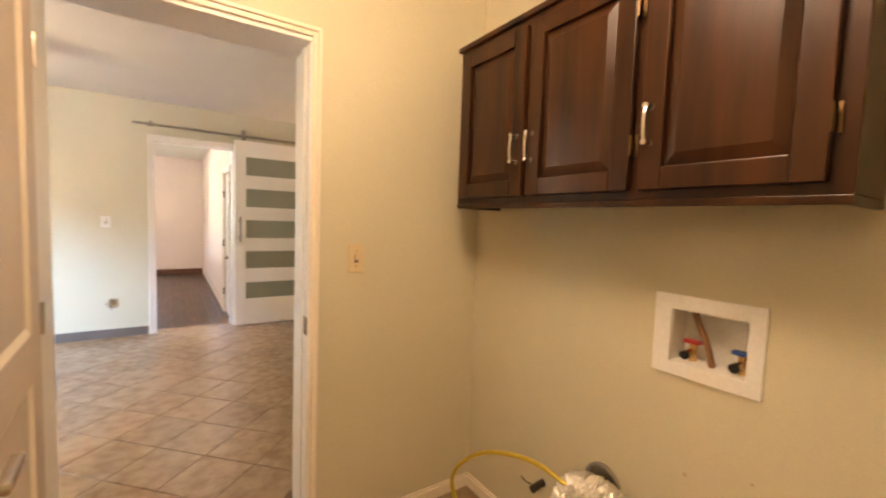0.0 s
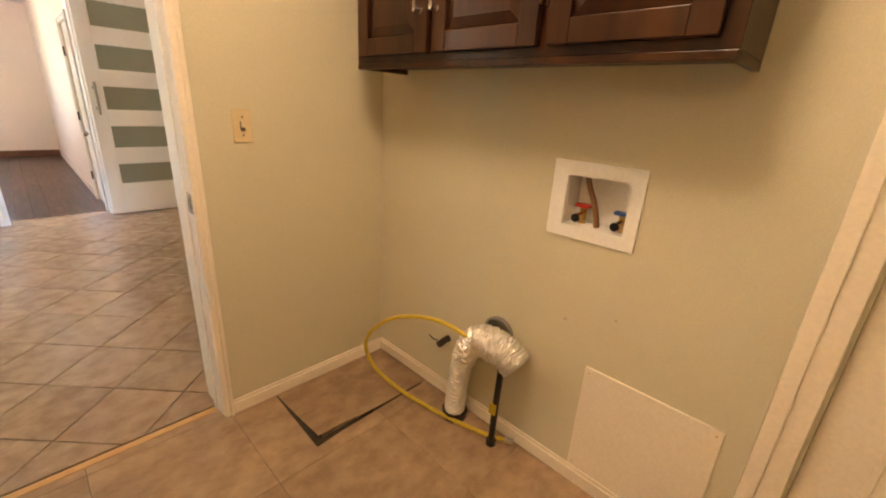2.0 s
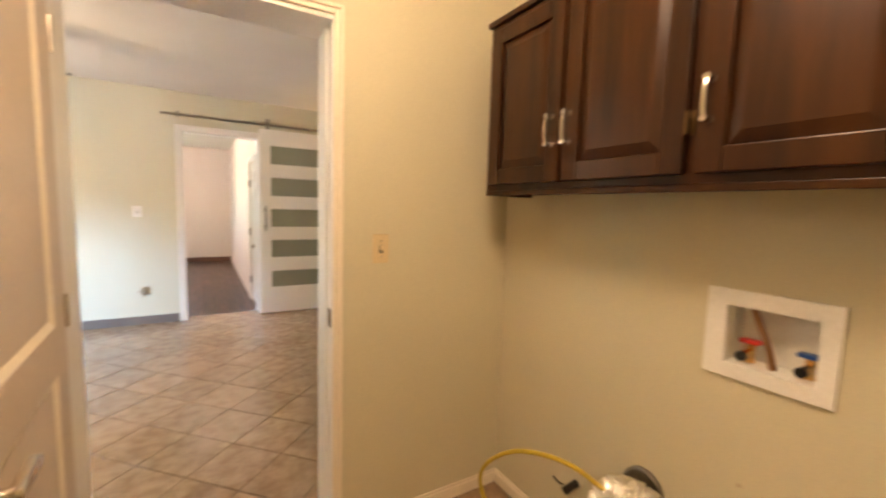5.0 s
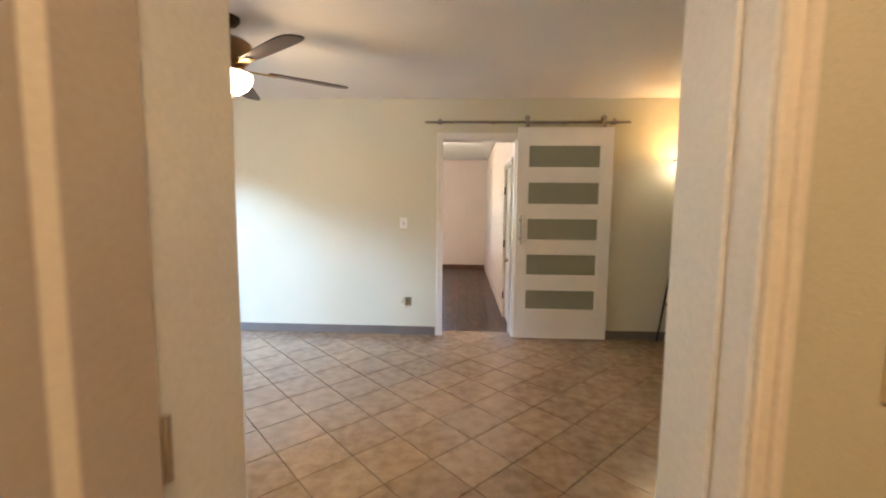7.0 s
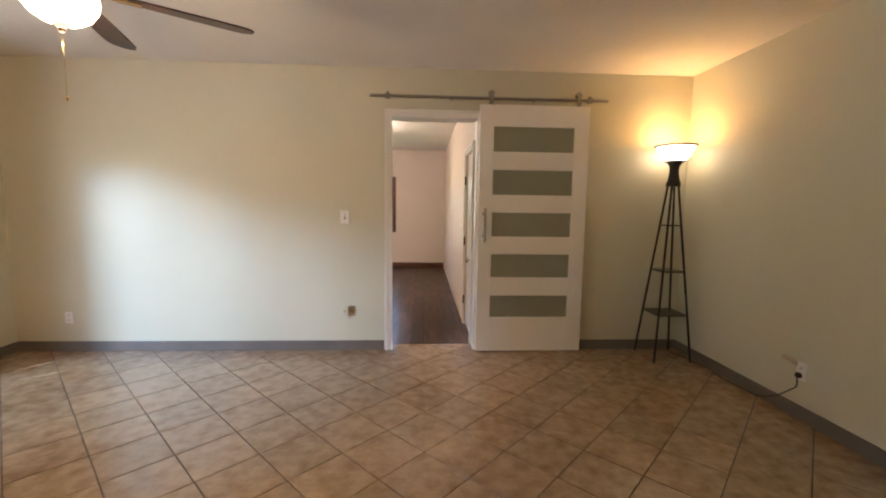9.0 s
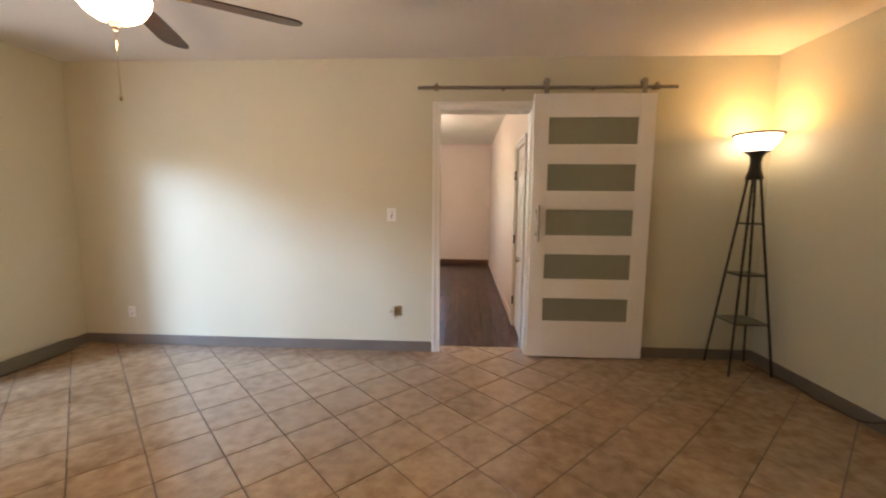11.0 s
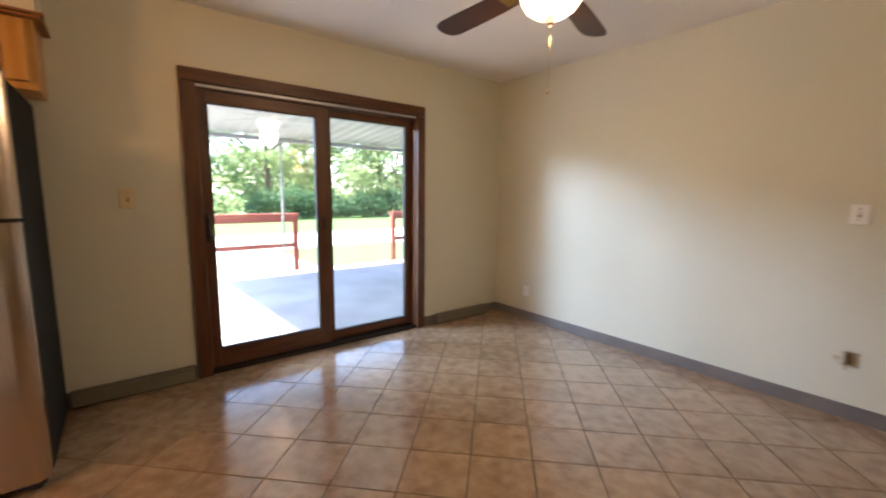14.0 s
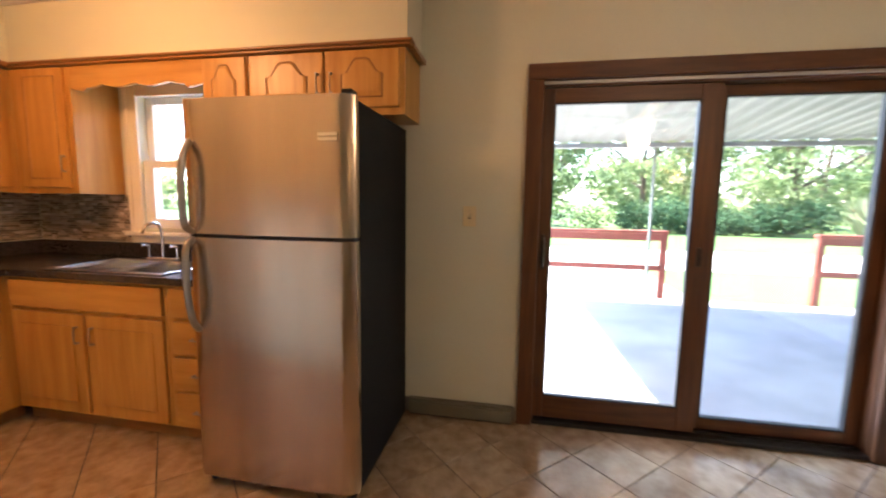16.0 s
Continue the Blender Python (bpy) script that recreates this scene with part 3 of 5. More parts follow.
def two_panel(door, name, y0, y1, x0, x1, z0, z1, material):
    """A door leaf across x with an upper and a lower sunk panel on its +x side, each set in sloped moulding."""
    d, m = 0.009, 0.020
    a0, a1 = y0 + 0.115, y1 - 0.115
    spans = ((z0 + 0.20, 0.86), (0.985, z1 - 0.125))
    leaf = part(name, boxes((x0, x1 - d, y0, y1, z0, z1), bevel=0.002), material, door)
    for u0, u1 in ((y0, a0), (a1, y1)):
        part("stile", boxes((x1 - d + 0.0005, x1, u0, u1, z0, z1), bevel=0.0015), material, leaf)
    for v0, v1 in ((z0, spans[0][0]), (spans[0][1], spans[1][0]), (spans[1][1], z1)):
        part("rail", boxes((x1 - d + 0.0005, x1, a0, a1, v0, v1), bevel=0.0015), material, leaf)
    for v0, v1 in spans:
        bm = bmesh.new()
        outer = [bm.verts.new((x1 - 0.001, u, v)) for u, v in ((a0, v0), (a1, v0), (a1, v1), (a0, v1))]
        inner = [bm.verts.new((x1 - d + 0.001, u, v)) for u, v in ((a0 + m, v0 + m), (a1 - m, v0 + m), (a1 - m, v1 - m), (a0 + m, v1 - m))]
        for k in range(4):
            bm.faces.new((outer[k], outer[(k + 1) % 4], inner[(k + 1) % 4], inner[k]))
        # paler paint than the leaf puts the light caught by the slopes into colour
        part("panel_moulding", bm, M_CREAMTRIM, leaf, "sloped panel moulding, painted paler for the light its slopes catch")
    return leaf


hall_door = tagged(thing("door_2", (HX1, 5.6, 0), "white panelled interior door, closed, in the far room", "door"), kind="structure")
leaf = six_panel(hall_door, "door_leaf", 5.304, 5.896, HX1 + 0.012, HX1 + 0.047, 0.01, 1.816, -1, M_WHITE)
bm = tube(bmesh.new(), [(HX1 + 0.012, 5.37, 0.78), (HX1 - 0.02, 5.37, 0.78), (HX1 - 0.025, 5.37, 0.78), (HX1 - 0.055, 5.37, 0.78)], [0.012, 0.012, 0.026, 0.022], 14)
part("door_knob", bm, M_CHROME, leaf, "round nickel door knob", True)
for z in (0.28, 0.92, 1.56):
    part("hinge", tube(bmesh.new(), [(HX1 - 0.012, 5.902, z - 0.045), (HX1 - 0.012, 5.902, z + 0.045)], 0.009, 10), M_BRONZE, leaf, "dark metal hinge", True)

side_door = tagged(thing("door_3", (LX, -0.66, 0), "cream painted flush door, closed, in the laundry", "door"), kind="structure")
six_panel(side_door, "door_leaf", -1.046, -0.300, LX + 0.02, LX + 0.055, 0.01, 1.955, -1, M_CREAMTRIM)

# laundry door, swung open into the laundry
ldoor = tagged(thing("door_1", (-0.052, LY - 0.012, 0), "cream panelled laundry door standing wide open", "door"), kind="structure")
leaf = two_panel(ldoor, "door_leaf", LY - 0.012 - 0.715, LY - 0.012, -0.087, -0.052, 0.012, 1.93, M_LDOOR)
yk = LY - 0.012 - 0.655
bm = tube(bmesh.new(), [(-0.052, yk, 0.868), (-0.046, yk, 0.868), (-0.046, yk, 0.868), (-0.012, yk, 0.868)], [0.031, 0.031, 0.012, 0.012], 18)
box(bm, -0.016, 0.004, yk - 0.012, yk + 0.095, 0.857, 0.879, bevel=0.005)
part("lever_handle", bm, M_CHROME, leaf, "nickel lever handle on a round rose", True)
for z in (0.25, 1.0, 1.72):
    part("hinge", tube(bmesh.new(), [(-0.050, LY - 0.006, z - 0.045), (-0.050, LY - 0.006, z + 0.045)], 0.006, 10), M_CHROME, leaf, "nickel hinge", True)
ldoor.matrix_basis = Matrix.Translation(ldoor.location) @ pose(0, 0, 0, 0, 0, 3.0)


# ---- barn door and rail ----
BX0, BX1, BZ0, BZ1 = 0.863, 1.803, 0.012, 2.143
BY0, BY1 = 5.023, 5.060
PANELS = [(1.974, 1.746), (1.612, 1.382), (1.250, 1.023), (0.888, 0.664), (0.521, 0.309)]
barn = thing("barn_door", ((BX0 + BX1) / 2, BY1, 0), "white sliding barn door with five frosted glass panels, slid open", "barn door")
PX0, PX1 = 0.973, 1.684
part("stile", boxes((BX0, PX0, BY0, BY1, BZ0, BZ1), bevel=0.003), M_WHITE, barn)
part("stile", boxes((PX1, BX1, BY0, BY1, BZ0, BZ1), bevel=0.003), M_WHITE, barn)
edges = [BZ1] + [z for p in PANELS for z in p] + [BZ0]
for k in range(0, len(edges), 2):
    part("rail", boxes((PX0, PX1, BY0 + 0.001, BY1 - 0.001, edges[k + 1], edges[k])), M_WHITE, barn)
for z1, z0 in PANELS:
    pn = part("glass_panel", boxes((PX0, PX1, BY0 + 0.014, BY0 + 0.022, z0, z1)), M_FROST, barn, "grey-green frosted glass panel")
    e = 0.010
    part("glazing_bead", boxes((PX0, PX0 + e, BY0 + 0.003, BY0 + 0.014, z0, z1), (PX1 - e, PX1, BY0 + 0.003, BY0 + 0.014, z0, z1), (PX0 + e, PX1 - e, BY0 + 0.003, BY0 + 0.014, z0, z0 + e), (PX0 + e, PX1 - e, BY0 + 0.003, BY0 + 0.014, z1 - e, z1), bevel=0.002), M_WHITE, pn)
bm = tube(bmesh.new(), [(0.915, BY0 - 0.045, 0.985), (0.915, BY0 - 0.045, 1.275)], 0.011, 14)
for z in (1.04, 1.225):
    tube(bm, [(0.915, BY0, z), (0.915, BY0 - 0.045, z)], 0.010, 12)
    tube(bm, [(0.915, BY0 + 0.001, z), (0.915, BY0 - 0.006, z)], 0.018, 14)
part("pull_handle", bm, M_STEELBAR, barn, "round brushed steel pull handle", True)
RY, RZ = 5.040, 2.195
for x in (0.955, 1.700):
    bm = boxes((x - 0.022, x + 0.022, BY0 + 0.002, BY1 - 0.002, 2.1435, 2.152), (x - 0.018, x + 0.018, RY - 0.026, RY - 0.016, 2.1435, 2.235), bevel=0.003)
    tube(bm, [(x, RY - 0.014, 2.235), (x, RY + 0.012, 2.235)], 0.026, 20)
    tube(bm, [(x, RY - 0.030, 2.225), (x, RY - 0.022, 2.225)], 0.014, 12)
    part("roller_hanger", bm, M_STEELBAR, barn, "brushed steel roller hanger", True)
rail = thing("barn_door_rail", (0.95, YN, 2.19), "brushed steel tube rail above the barn doorway", "door rail")
part("tube", tube(bmesh.new(), [(-0.058, RY, RZ), (1.955, RY, RZ)], 0.0125, 16), M_STEELBAR, rail, smooth=True)
for x in (0.09, 0.62, 1.33, 1.80):
    part("standoff", tube(bmesh.new(), [(x, RY, RZ), (x, YN, RZ)], 0.012, 12), M_STEELBAR, rail, smooth=True)
for x in (0.09, 1.80):
    bm = tube(bmesh.new(), [(x - 0.017, RY, RZ), (x + 0.017, RY, RZ)], 0.023, 18)
    tube(bm, [(x, RY, RZ), (x, RY, RZ + 0.034)], 0.012, 10)
    part("stop", bm, M_STEELBAR, rail, "brushed steel end stop", True)


# ---- switches, outlets, wall marks ----
def plate(name, axis, face, out, u, z, w, h, material, label, kind):
    th = thing(name, (face, u, z) if axis == "x" else (u, face, z), label, kind)

    def bx(u0, u1, z0, z1, p0, p1, bev=0.0015):
        lo, hi = sorted((face + out * p0, face + out * p1))
        return boxes((lo, hi, u + u0, u + u1, z + z0, z + z1) if axis == "x" else (u + u0, u + u1, lo, hi, z + z0, z + z1), bevel=bev)
    part("cover_plate", bx(-w / 2, w / 2, -h / 2, h / 2, 0.001, 0.007, 0.003), material, th)
    if kind == "light switch":
        part("toggle", bx(-0.005, 0.005, -0.004, 0.016, 0.007, 0.019), material, th)
        part("toggle_slot", bx(-0.008, 0.008, -0.016, 0.016, 0.0072, 0.0082, 0), M_HEATER, th)
        for s in (-1, 1):
            part("screw", bx(-0.003, 0.003, s * 0.03 - 0.003, s * 0.03 + 0.003, 0.007, 0.0085, 0), M_CHROME, th)
    else:
        for s in (-1, 1):
            sock = part("socket", bx(-0.017, 0.017, s * 0.020 - 0.014, s * 0.020 + 0.014, 0.007, 0.009), material, th)
            for q in (-0.006, 0.006):
                part("slot", bx(q - 0.0015, q + 0.0015, s * 0.020 - 0.005, s * 0.020 + 0.007, 0.0092, 0.0098, 0), M_HOLE, sock)
    return th


plate("light_switch", "y", LY, -1, 0.862, 1.145, 0.066, 0.112, M_PLATE, "ivory toggle light switch on the laundry wall", "light switch")
plate("light_switch", "y", YN, -1, -0.286, 1.184, 0.078, 0.112, M_PLATEW, "white toggle light switch beside the barn doorway", "light switch")
plate("light_switch", "x", XW, 1, 1.905, 1.225, 0.076, 0.118, M_PLATE, "ivory toggle light switch beside the patio door", "light switch")
plate("wall_outlet", "y", YN, -1, -2.635, 0.295, 0.062, 0.10, M_PLATEW, "small white wall outlet near the corner", "outlet")
plate("wall_outlet", "x", XE, -1, 3.835, 0.300, 0.070, 0.115, M_PLATEW, "white wall outlet with a lamp cord plugged in", "outlet")

box_hole = thing("outlet_box", (-0.235, YN, 0.35), "open outlet box without cover in chipped drywall", "outlet box")
part("box_shell", boxes((-0.270, -0.264, YN + 0.001, YN + 0.06, 0.308, 0.398), (-0.206, -0.200, YN + 0.001, YN + 0.06, 0.308, 0.398), (-0.264, -0.206, YN + 0.001, YN + 0.06, 0.308, 0.313), (-0.264, -0.206, YN + 0.001, YN + 0.06, 0.393, 0.398), (-0.264, -0.206, YN + 0.055, YN + 0.06, 0.313, 0.393)), M_RAW, box_hole)
bm = bmesh.new()
for k in range(9):
    a, r = random.uniform(2.4, 5.0), random.uniform(0.035, 0.055)
    x, z, s = -0.245 + r * math.cos(a), 0.35 + 1.15 * r * math.sin(a), random.uniform(0.005, 0.012)
    tube(bm, [(x, YN - 0.0005, z), (x, YN - 0.003, z)], [s, s * 0.6], 7)
part("chipped_edge", bm, M_RAW, box_hole, "ragged chipped drywall edge")

scuff = thing("wall_scuff", (XE, 3.90, 0.33), "torn patch of wall paper and paint above the outlet", "wall damage")
bm = tube(bmesh.new(), smooth_path([(XE - 0.001, 3.965, 0.352), (XE - 0.002, 3.92, 0.345), (XE - 0.002, 3.865, 0.335)], 5), 0.016, 8, wobble=0.25)
part("torn_paper", bm, M_RAW, scuff)

# plug and cord to the lamp
cord = thing("lamp_cord", (2.70, 4.4, 0), "thin dark lamp cord along the baseboard", "cord")
part("plug", boxes((XE - 0.034, XE - 0.0095, 3.822, 3.852, 0.262, 0.292), bevel=0.005), M_BLACK, cord)
pts = smooth_path([(XE - 0.03, 3.835, 0.262), (XE - 0.045, 3.82, 0.215), (XE - 0.03, 3.87, 0.17), (XE - 0.03, 3.97, 0.085), (XE - 0.034, 4.10, 0.02), (XE - 0.03, 4.25, 0.006), (XE - 0.05, 4.40, 0.006), (XE - 0.028, 4.62, 0.006), (XE - 0.06, 4.80, 0.006), (2.62, 4.98, 0.006)], 7)
part("wire", tube(bmesh.new(), pts, 0.004, 7), M_BRONZE, cord, smooth=True)


def heater(y0, y1):
    th = thing("baseboard_heater", (XW + 0.03, (y0 + y1) / 2, 0), "low olive-grey metal baseboard heater cover", "heater", "heaters")
    part("cover", boxes((XW + 0.0145, XW + 0.060, y0, y1, 0.008, 0.085), bevel=0.006), M_HEATER, th)
    part("top_flange", boxes((XW + 0.0145, XW + 0.048, y0 - 0.004, y1 + 0.004, 0.085, 0.102), bevel=0.004), M_HEATER, th)
    part("kick_foot", boxes((XW + 0.0145, XW + 0.045, y0 + 0.01, y1 - 0.01, 0.0, 0.008)), M_HOLE, th)


heater(1.56, 2.185)
heater(4.24, 4.90)


# ---- ceiling fan ----
FX, FY = -1.076, 3.324
fan = thing("ceiling_fan", (FX, FY, TOP), "five-blade ceiling fan with walnut blades and a lit glass bowl", "ceiling fan")
part("canopy", lathe(bmesh.new(), (FX, FY, 0), [(0.0, 2.437), (0.068, 2.437), (0.066, 2.415), (0.045, 2.392), (0.016, 2.385), (0.0, 2.385)]), M_BRONZE, fan, smooth=True)
part("downrod", tube(bmesh.new(), [(FX, FY, 2.39), (FX, FY, 2.315)], 0.013, 12), M_BRONZE, fan, smooth=True)
part("motor_housing", lathe(bmesh.new(), (FX, FY, 0), [(0.0, 2.325), (0.05, 2.322), (0.10, 2.308), (0.128, 2.288), (0.130, 2.235), (0.115, 2.190), (0.085, 2.165), (0.08, 2.135), (0.11, 2.130), (0.133, 2.122), (0.133, 2.112), (0.0, 2.110)], 40), M_MOTOR, fan, "antique bronze motor housing", True)
part("bowl", lathe(bmesh.new(), (FX, FY, 0), [(0.126, 2.112), (0.130, 2.100), (0.122, 2.066), (0.099, 2.030), (0.063, 2.006), (0.026, 1.998), (0.0, 1.997)], 40), M_BOWL, fan, "glowing frosted glass bowl", True)
part("finial", lathe(bmesh.new(), (FX, FY, 0), [(0.0, 1.999), (0.024, 1.997), (0.026, 1.988), (0.012, 1.978), (0.010, 1.966), (0.0, 1.960)], 18), M_BRONZE, fan, "small dark finial", True)
bm = tube(bmesh.new(), [(FX, FY, 1.962), (FX + 0.001, FY, 1.72)], 0.0009, 6)
lathe(bm, (FX + 0.001, FY, 0), [(0.0, 1.716), (0.004, 1.712), (0.005, 1.703), (0.003, 1.696), (0.0, 1.694)], 10)
part("pull_chain", bm, M_BRASS, fan, "thin brass pull chain")
for k in range(5):
    turn = pose(FX, FY, 2.145, 0, 0, 36 + 72 * k)
    bm = boxes((0.10, 0.185, -0.018, 0.018, -0.004, 0.004), (0.18, 0.27, -0.034, 0.034, -0.004, 0.003), bevel=0.003)
    bm.transform(turn @ pose(0, 0, 0, 10, 0, 0))
    arm = part("blade_arm", bm, M_BRASS, fan, "brassy metal blade bracket")
    bm = bmesh.new()
    outline = [(0.22, -0.052), (0.32, -0.062), (0.55, -0.070), (0.66, -0.070), (0.705, -0.058), (0.725, -0.030), (0.73, 0.0), (0.725, 0.030), (0.705, 0.058), (0.66, 0.070), (0.55, 0.070), (0.32, 0.062), (0.22, 0.052)]
    lo, hi = [bm.verts.new((x, y, 0.004)) for x, y in outline], [bm.verts.new((x, y, 0.011)) for x, y in outline]
    bm.faces.new(lo[::-1]), bm.faces.new(hi)
    for i in range(len(outline)):
        j = (i + 1) % len(outline)
        bm.faces.new((lo[i], lo[j], hi[j], hi[i]))
    bm.transform(turn @ pose(0, 0, 0, 10, 0, 0))
    part("blade", bm, M_BLADE, fan, "walnut wooden blade")

# ---- floor lamp ----
CX, CY = 2.497, 4.905
lamp = thing("floor_lamp", (CX, CY, 0), "dark metal four-leg torchiere floor lamp, lit, with glass shelves", "floor lamp")
H, LEGTOP = 0.158, 1.49


def leg_at(sx, sy, z):
    f = 1 - z / LEGTOP
    w = 0.028 + (H - 0.028) * f
    return Vector((CX + sx * w, CY + sy * w, z))


for sx in (-1, 1):
    for sy in (-1, 1):
        part("leg", tube(bmesh.new(), [leg_at(sx, sy, 0), leg_at(sx, sy, 0.75), leg_at(sx, sy, LEGTOP + 0.01)], 0.0095, 10), M_BLACK, lamp, smooth=True)
for z in (1.150, 0.760, 0.392):
    bm = bmesh.new()
    c = [leg_at(-1, -1, z), leg_at(1, -1, z), leg_at(1, 1, z), leg_at(-1, 1, z)]
    for a, b in zip(c, c[1:] + c[:1]):
        tube(bm, [a, b], 0.0055, 8)
    ring = part("shelf_frame", bm, M_BLACK, lamp, smooth=True)
    if z < 1.0:
        d = c[1].x - c[0].x
        part("shelf", boxes((c[0].x, c[1].x, c[0].y, c[2].y, z + 0.005, z + 0.010), bevel=0.001), M_SHELFGLASS, lamp, "greenish glass shelf")
part("neck", lathe(bmesh.new(), (CX, CY, 0), [(0.0, 1.478), (0.056, 1.478), (0.058, 1.495), (0.044, 1.54), (0.036, 1.60), (0.040, 1.645), (0.058, 1.672), (0.088, 1.688), (0.0, 1.690)]), M_BLACK, lamp, smooth=True)
part("glass_bowl", lathe(bmesh.new(), (CX, CY, 0), [(0.06, 1.690), (0.090, 1.700), (0.116, 1.735), (0.140, 1.785), (0.148, 1.806), (0.144, 1.806), (0.134, 1.783), (0.110, 1.738), (0.084, 1.706), (0.06, 1.700)], 40), M_UPLIGHT, lamp, "glowing white glass uplight bowl", True)
part("rim", lathe(bmesh.new(), (CX, CY, 0), [(0.145, 1.804), (0.164, 1.808), (0.168, 1.813), (0.164, 1.818), (0.145, 1.815), (0.145, 1.804)], 40), M_BLACK, lamp, "dark metal rim", True)


# ---- laundry cabinet ----
def bar_pull(bm, a, b, out, r=0.005, stand=0.026):
    """A bowed bar pull between two posts that stand out from a face."""
    a, b, out = Vector(a), Vector(b), Vector(out)
    tube(bm, smooth_path([a + out * 0.75 * stand, a.lerp(b, 0.25) + out * stand, a.lerp(b, 0.75) + out * stand, b + out * 0.75 * stand], 4), r, 8)
    for p in (a, b):
        tube(bm, [p, p + out * 0.3 * stand, p + out * stand], [r * 2.0, r * 1.3, r * 1.5], 10)
    return bm


CFX = 1.242
wc = thing("wall_cabinet", (1.36, 0.6, 1.360), "dark-stained oak wall cabinet with three panelled doors", "cabinet")
CZ0, CZ1, CY0, CY1 = 1.360, 1.985, 0.010, 1.203
part("body", boxes((CFX + 0.002, LX - 0.001, CY0, CY1, CZ0 + 0.018, CZ1), (CFX, CFX + 0.02, CY0, CY1, CZ0, CZ0 + 0.018), (CFX + 0.02, LX - 0.001, CY0, CY0 + 0.016, CZ0, CZ0 + 0.018), (CFX + 0.02, LX - 0.001, CY1 - 0.016, CY1, CZ0, CZ0 + 0.018), bevel=0.002), M_DARKWOOD, wc)
part("top_moulding", boxes((CFX - 0.012, LX - 0.001, CY0 - 0.01, CY1 + 0.01, CZ1 + 0.001, CZ1 + 0.022), bevel=0.005), M_DARKWOOD, wc)


def raised_door(parent, name, x, out, y0, y1, z0, z1, frame_w, material):
    """A framed door across x whose face looks along out, with a bevelled raised panel."""
    t = 0.019
    lo, hi = sorted((x, x + out * t))
    f = frame_w
    leaf = part(name, boxes((lo, hi, y0, y0 + f, z0, z1), (lo, hi, y1 - f, y1, z0, z1), (lo, hi, y0 + f, y1 - f, z0, z0 + f), (lo, hi, y0 + f, y1 - f, z1 - f, z1), bevel=0.003), material, parent)
    bm = bmesh.new()
    rings = []
    for inset, depth in ((0.0, 0.006), (0.004, 0.008), (0.030, 0.016), (0.034, 0.016)):
        a0, a1, b0, b1 = y0 + f + inset, y1 - f - inset, z0 + f + inset, z1 - f - inset
        rings.append([bm.verts.new((x + out * depth, u, v)) for u, v in ((a0, b0), (a1, b0), (a1, b1), (a0, b1))])
    for p, q in zip(rings, rings[1:]):
        for k in range(4):
            bm.faces.new((p[k], p[(k + 1) % 4], q[(k + 1) % 4], q[k]))
    bm.faces.new(rings[-1])
    part("panel", bm, material, leaf)
    return leaf


for y0, y1, hy, hinge_y in ((0.818, 1.170, 0.848, None), (0.432, 0.796, 0.778, 0.424), (0.046, 0.402, 0.380, 0.040)):
    leaf = raised_door(wc, "door", CFX - 0.001, -1, y0, y1, 1.400, 1.958, 0.055, M_DARKWOOD)
    part("handle", bar_pull(bmesh.new(), (CFX - 0.02, hy, 1.514), (CFX - 0.02, hy, 1.600), (-1, 0, 0)), M_CHROME, leaf, "nickel bar handle", True)
    if hinge_y:
        for z in (1.515, 1.86):
            bm = boxes((CFX - 0.004, CFX - 0.001, hinge_y - 0.006, hinge_y + 0.004, z - 0.028, z + 0.028), bevel=0.001)
            tube(bm, [(CFX - 0.016, hinge_y + 0.006, z - 0.026), (CFX - 0.016, hinge_y + 0.006, z + 0.026)], 0.004, 8)
            part("hinge", bm, M_OLDBRASS, leaf, "worn brass hinge", True)
for y in (0.98, 0.22):
    part("screw", tube(bmesh.new(), [(CFX + 0.10, y, CZ0 + 0.018), (CFX + 0.10, y, CZ0 + 0.008)], 0.006, 8), M_CHROME, wc, "steel screw head")

# ---- washer supply box ----
wb = thing("washer_box", (LX, 0.32, 0.88), "white recessed washer supply box with red and blue valves", "supply box")
f0, f1, g0, g1 = 0.185, 0.463, 0.884, 1.118
part("flange", wall_bm("x", LX - 0.010, LX - 0.001, f0, f1, g0, g1, [(0.222, 0.414, 0.922, 1.076)]), M_PLATEW, wb)
part("recess", boxes((LX, LX + 0.085, 0.215, 0.222, 0.916, 1.082), (LX, LX + 0.085, 0.413, 0.420, 0.916, 1.082), (LX, LX + 0.085, 0.222, 0.413, 0.916, 0.922), (LX, LX + 0.085, 0.222, 0.413, 1.076, 1.082), (LX + 0.08, LX + 0.086, 0.216, 0.419, 0.917, 1.081)), M_PLATEW, wb)
part("drain_pipe", tube(bmesh.new(), smooth_path([(LX + 0.06, 0.385, 1.076), (LX + 0.045, 0.365, 1.04), (LX + 0.035, 0.335, 0.985), (LX + 0.035, 0.318, 0.922)], 6), 0.0085, 10), M_COPPER, wb, "dull brown copper pipe", True)
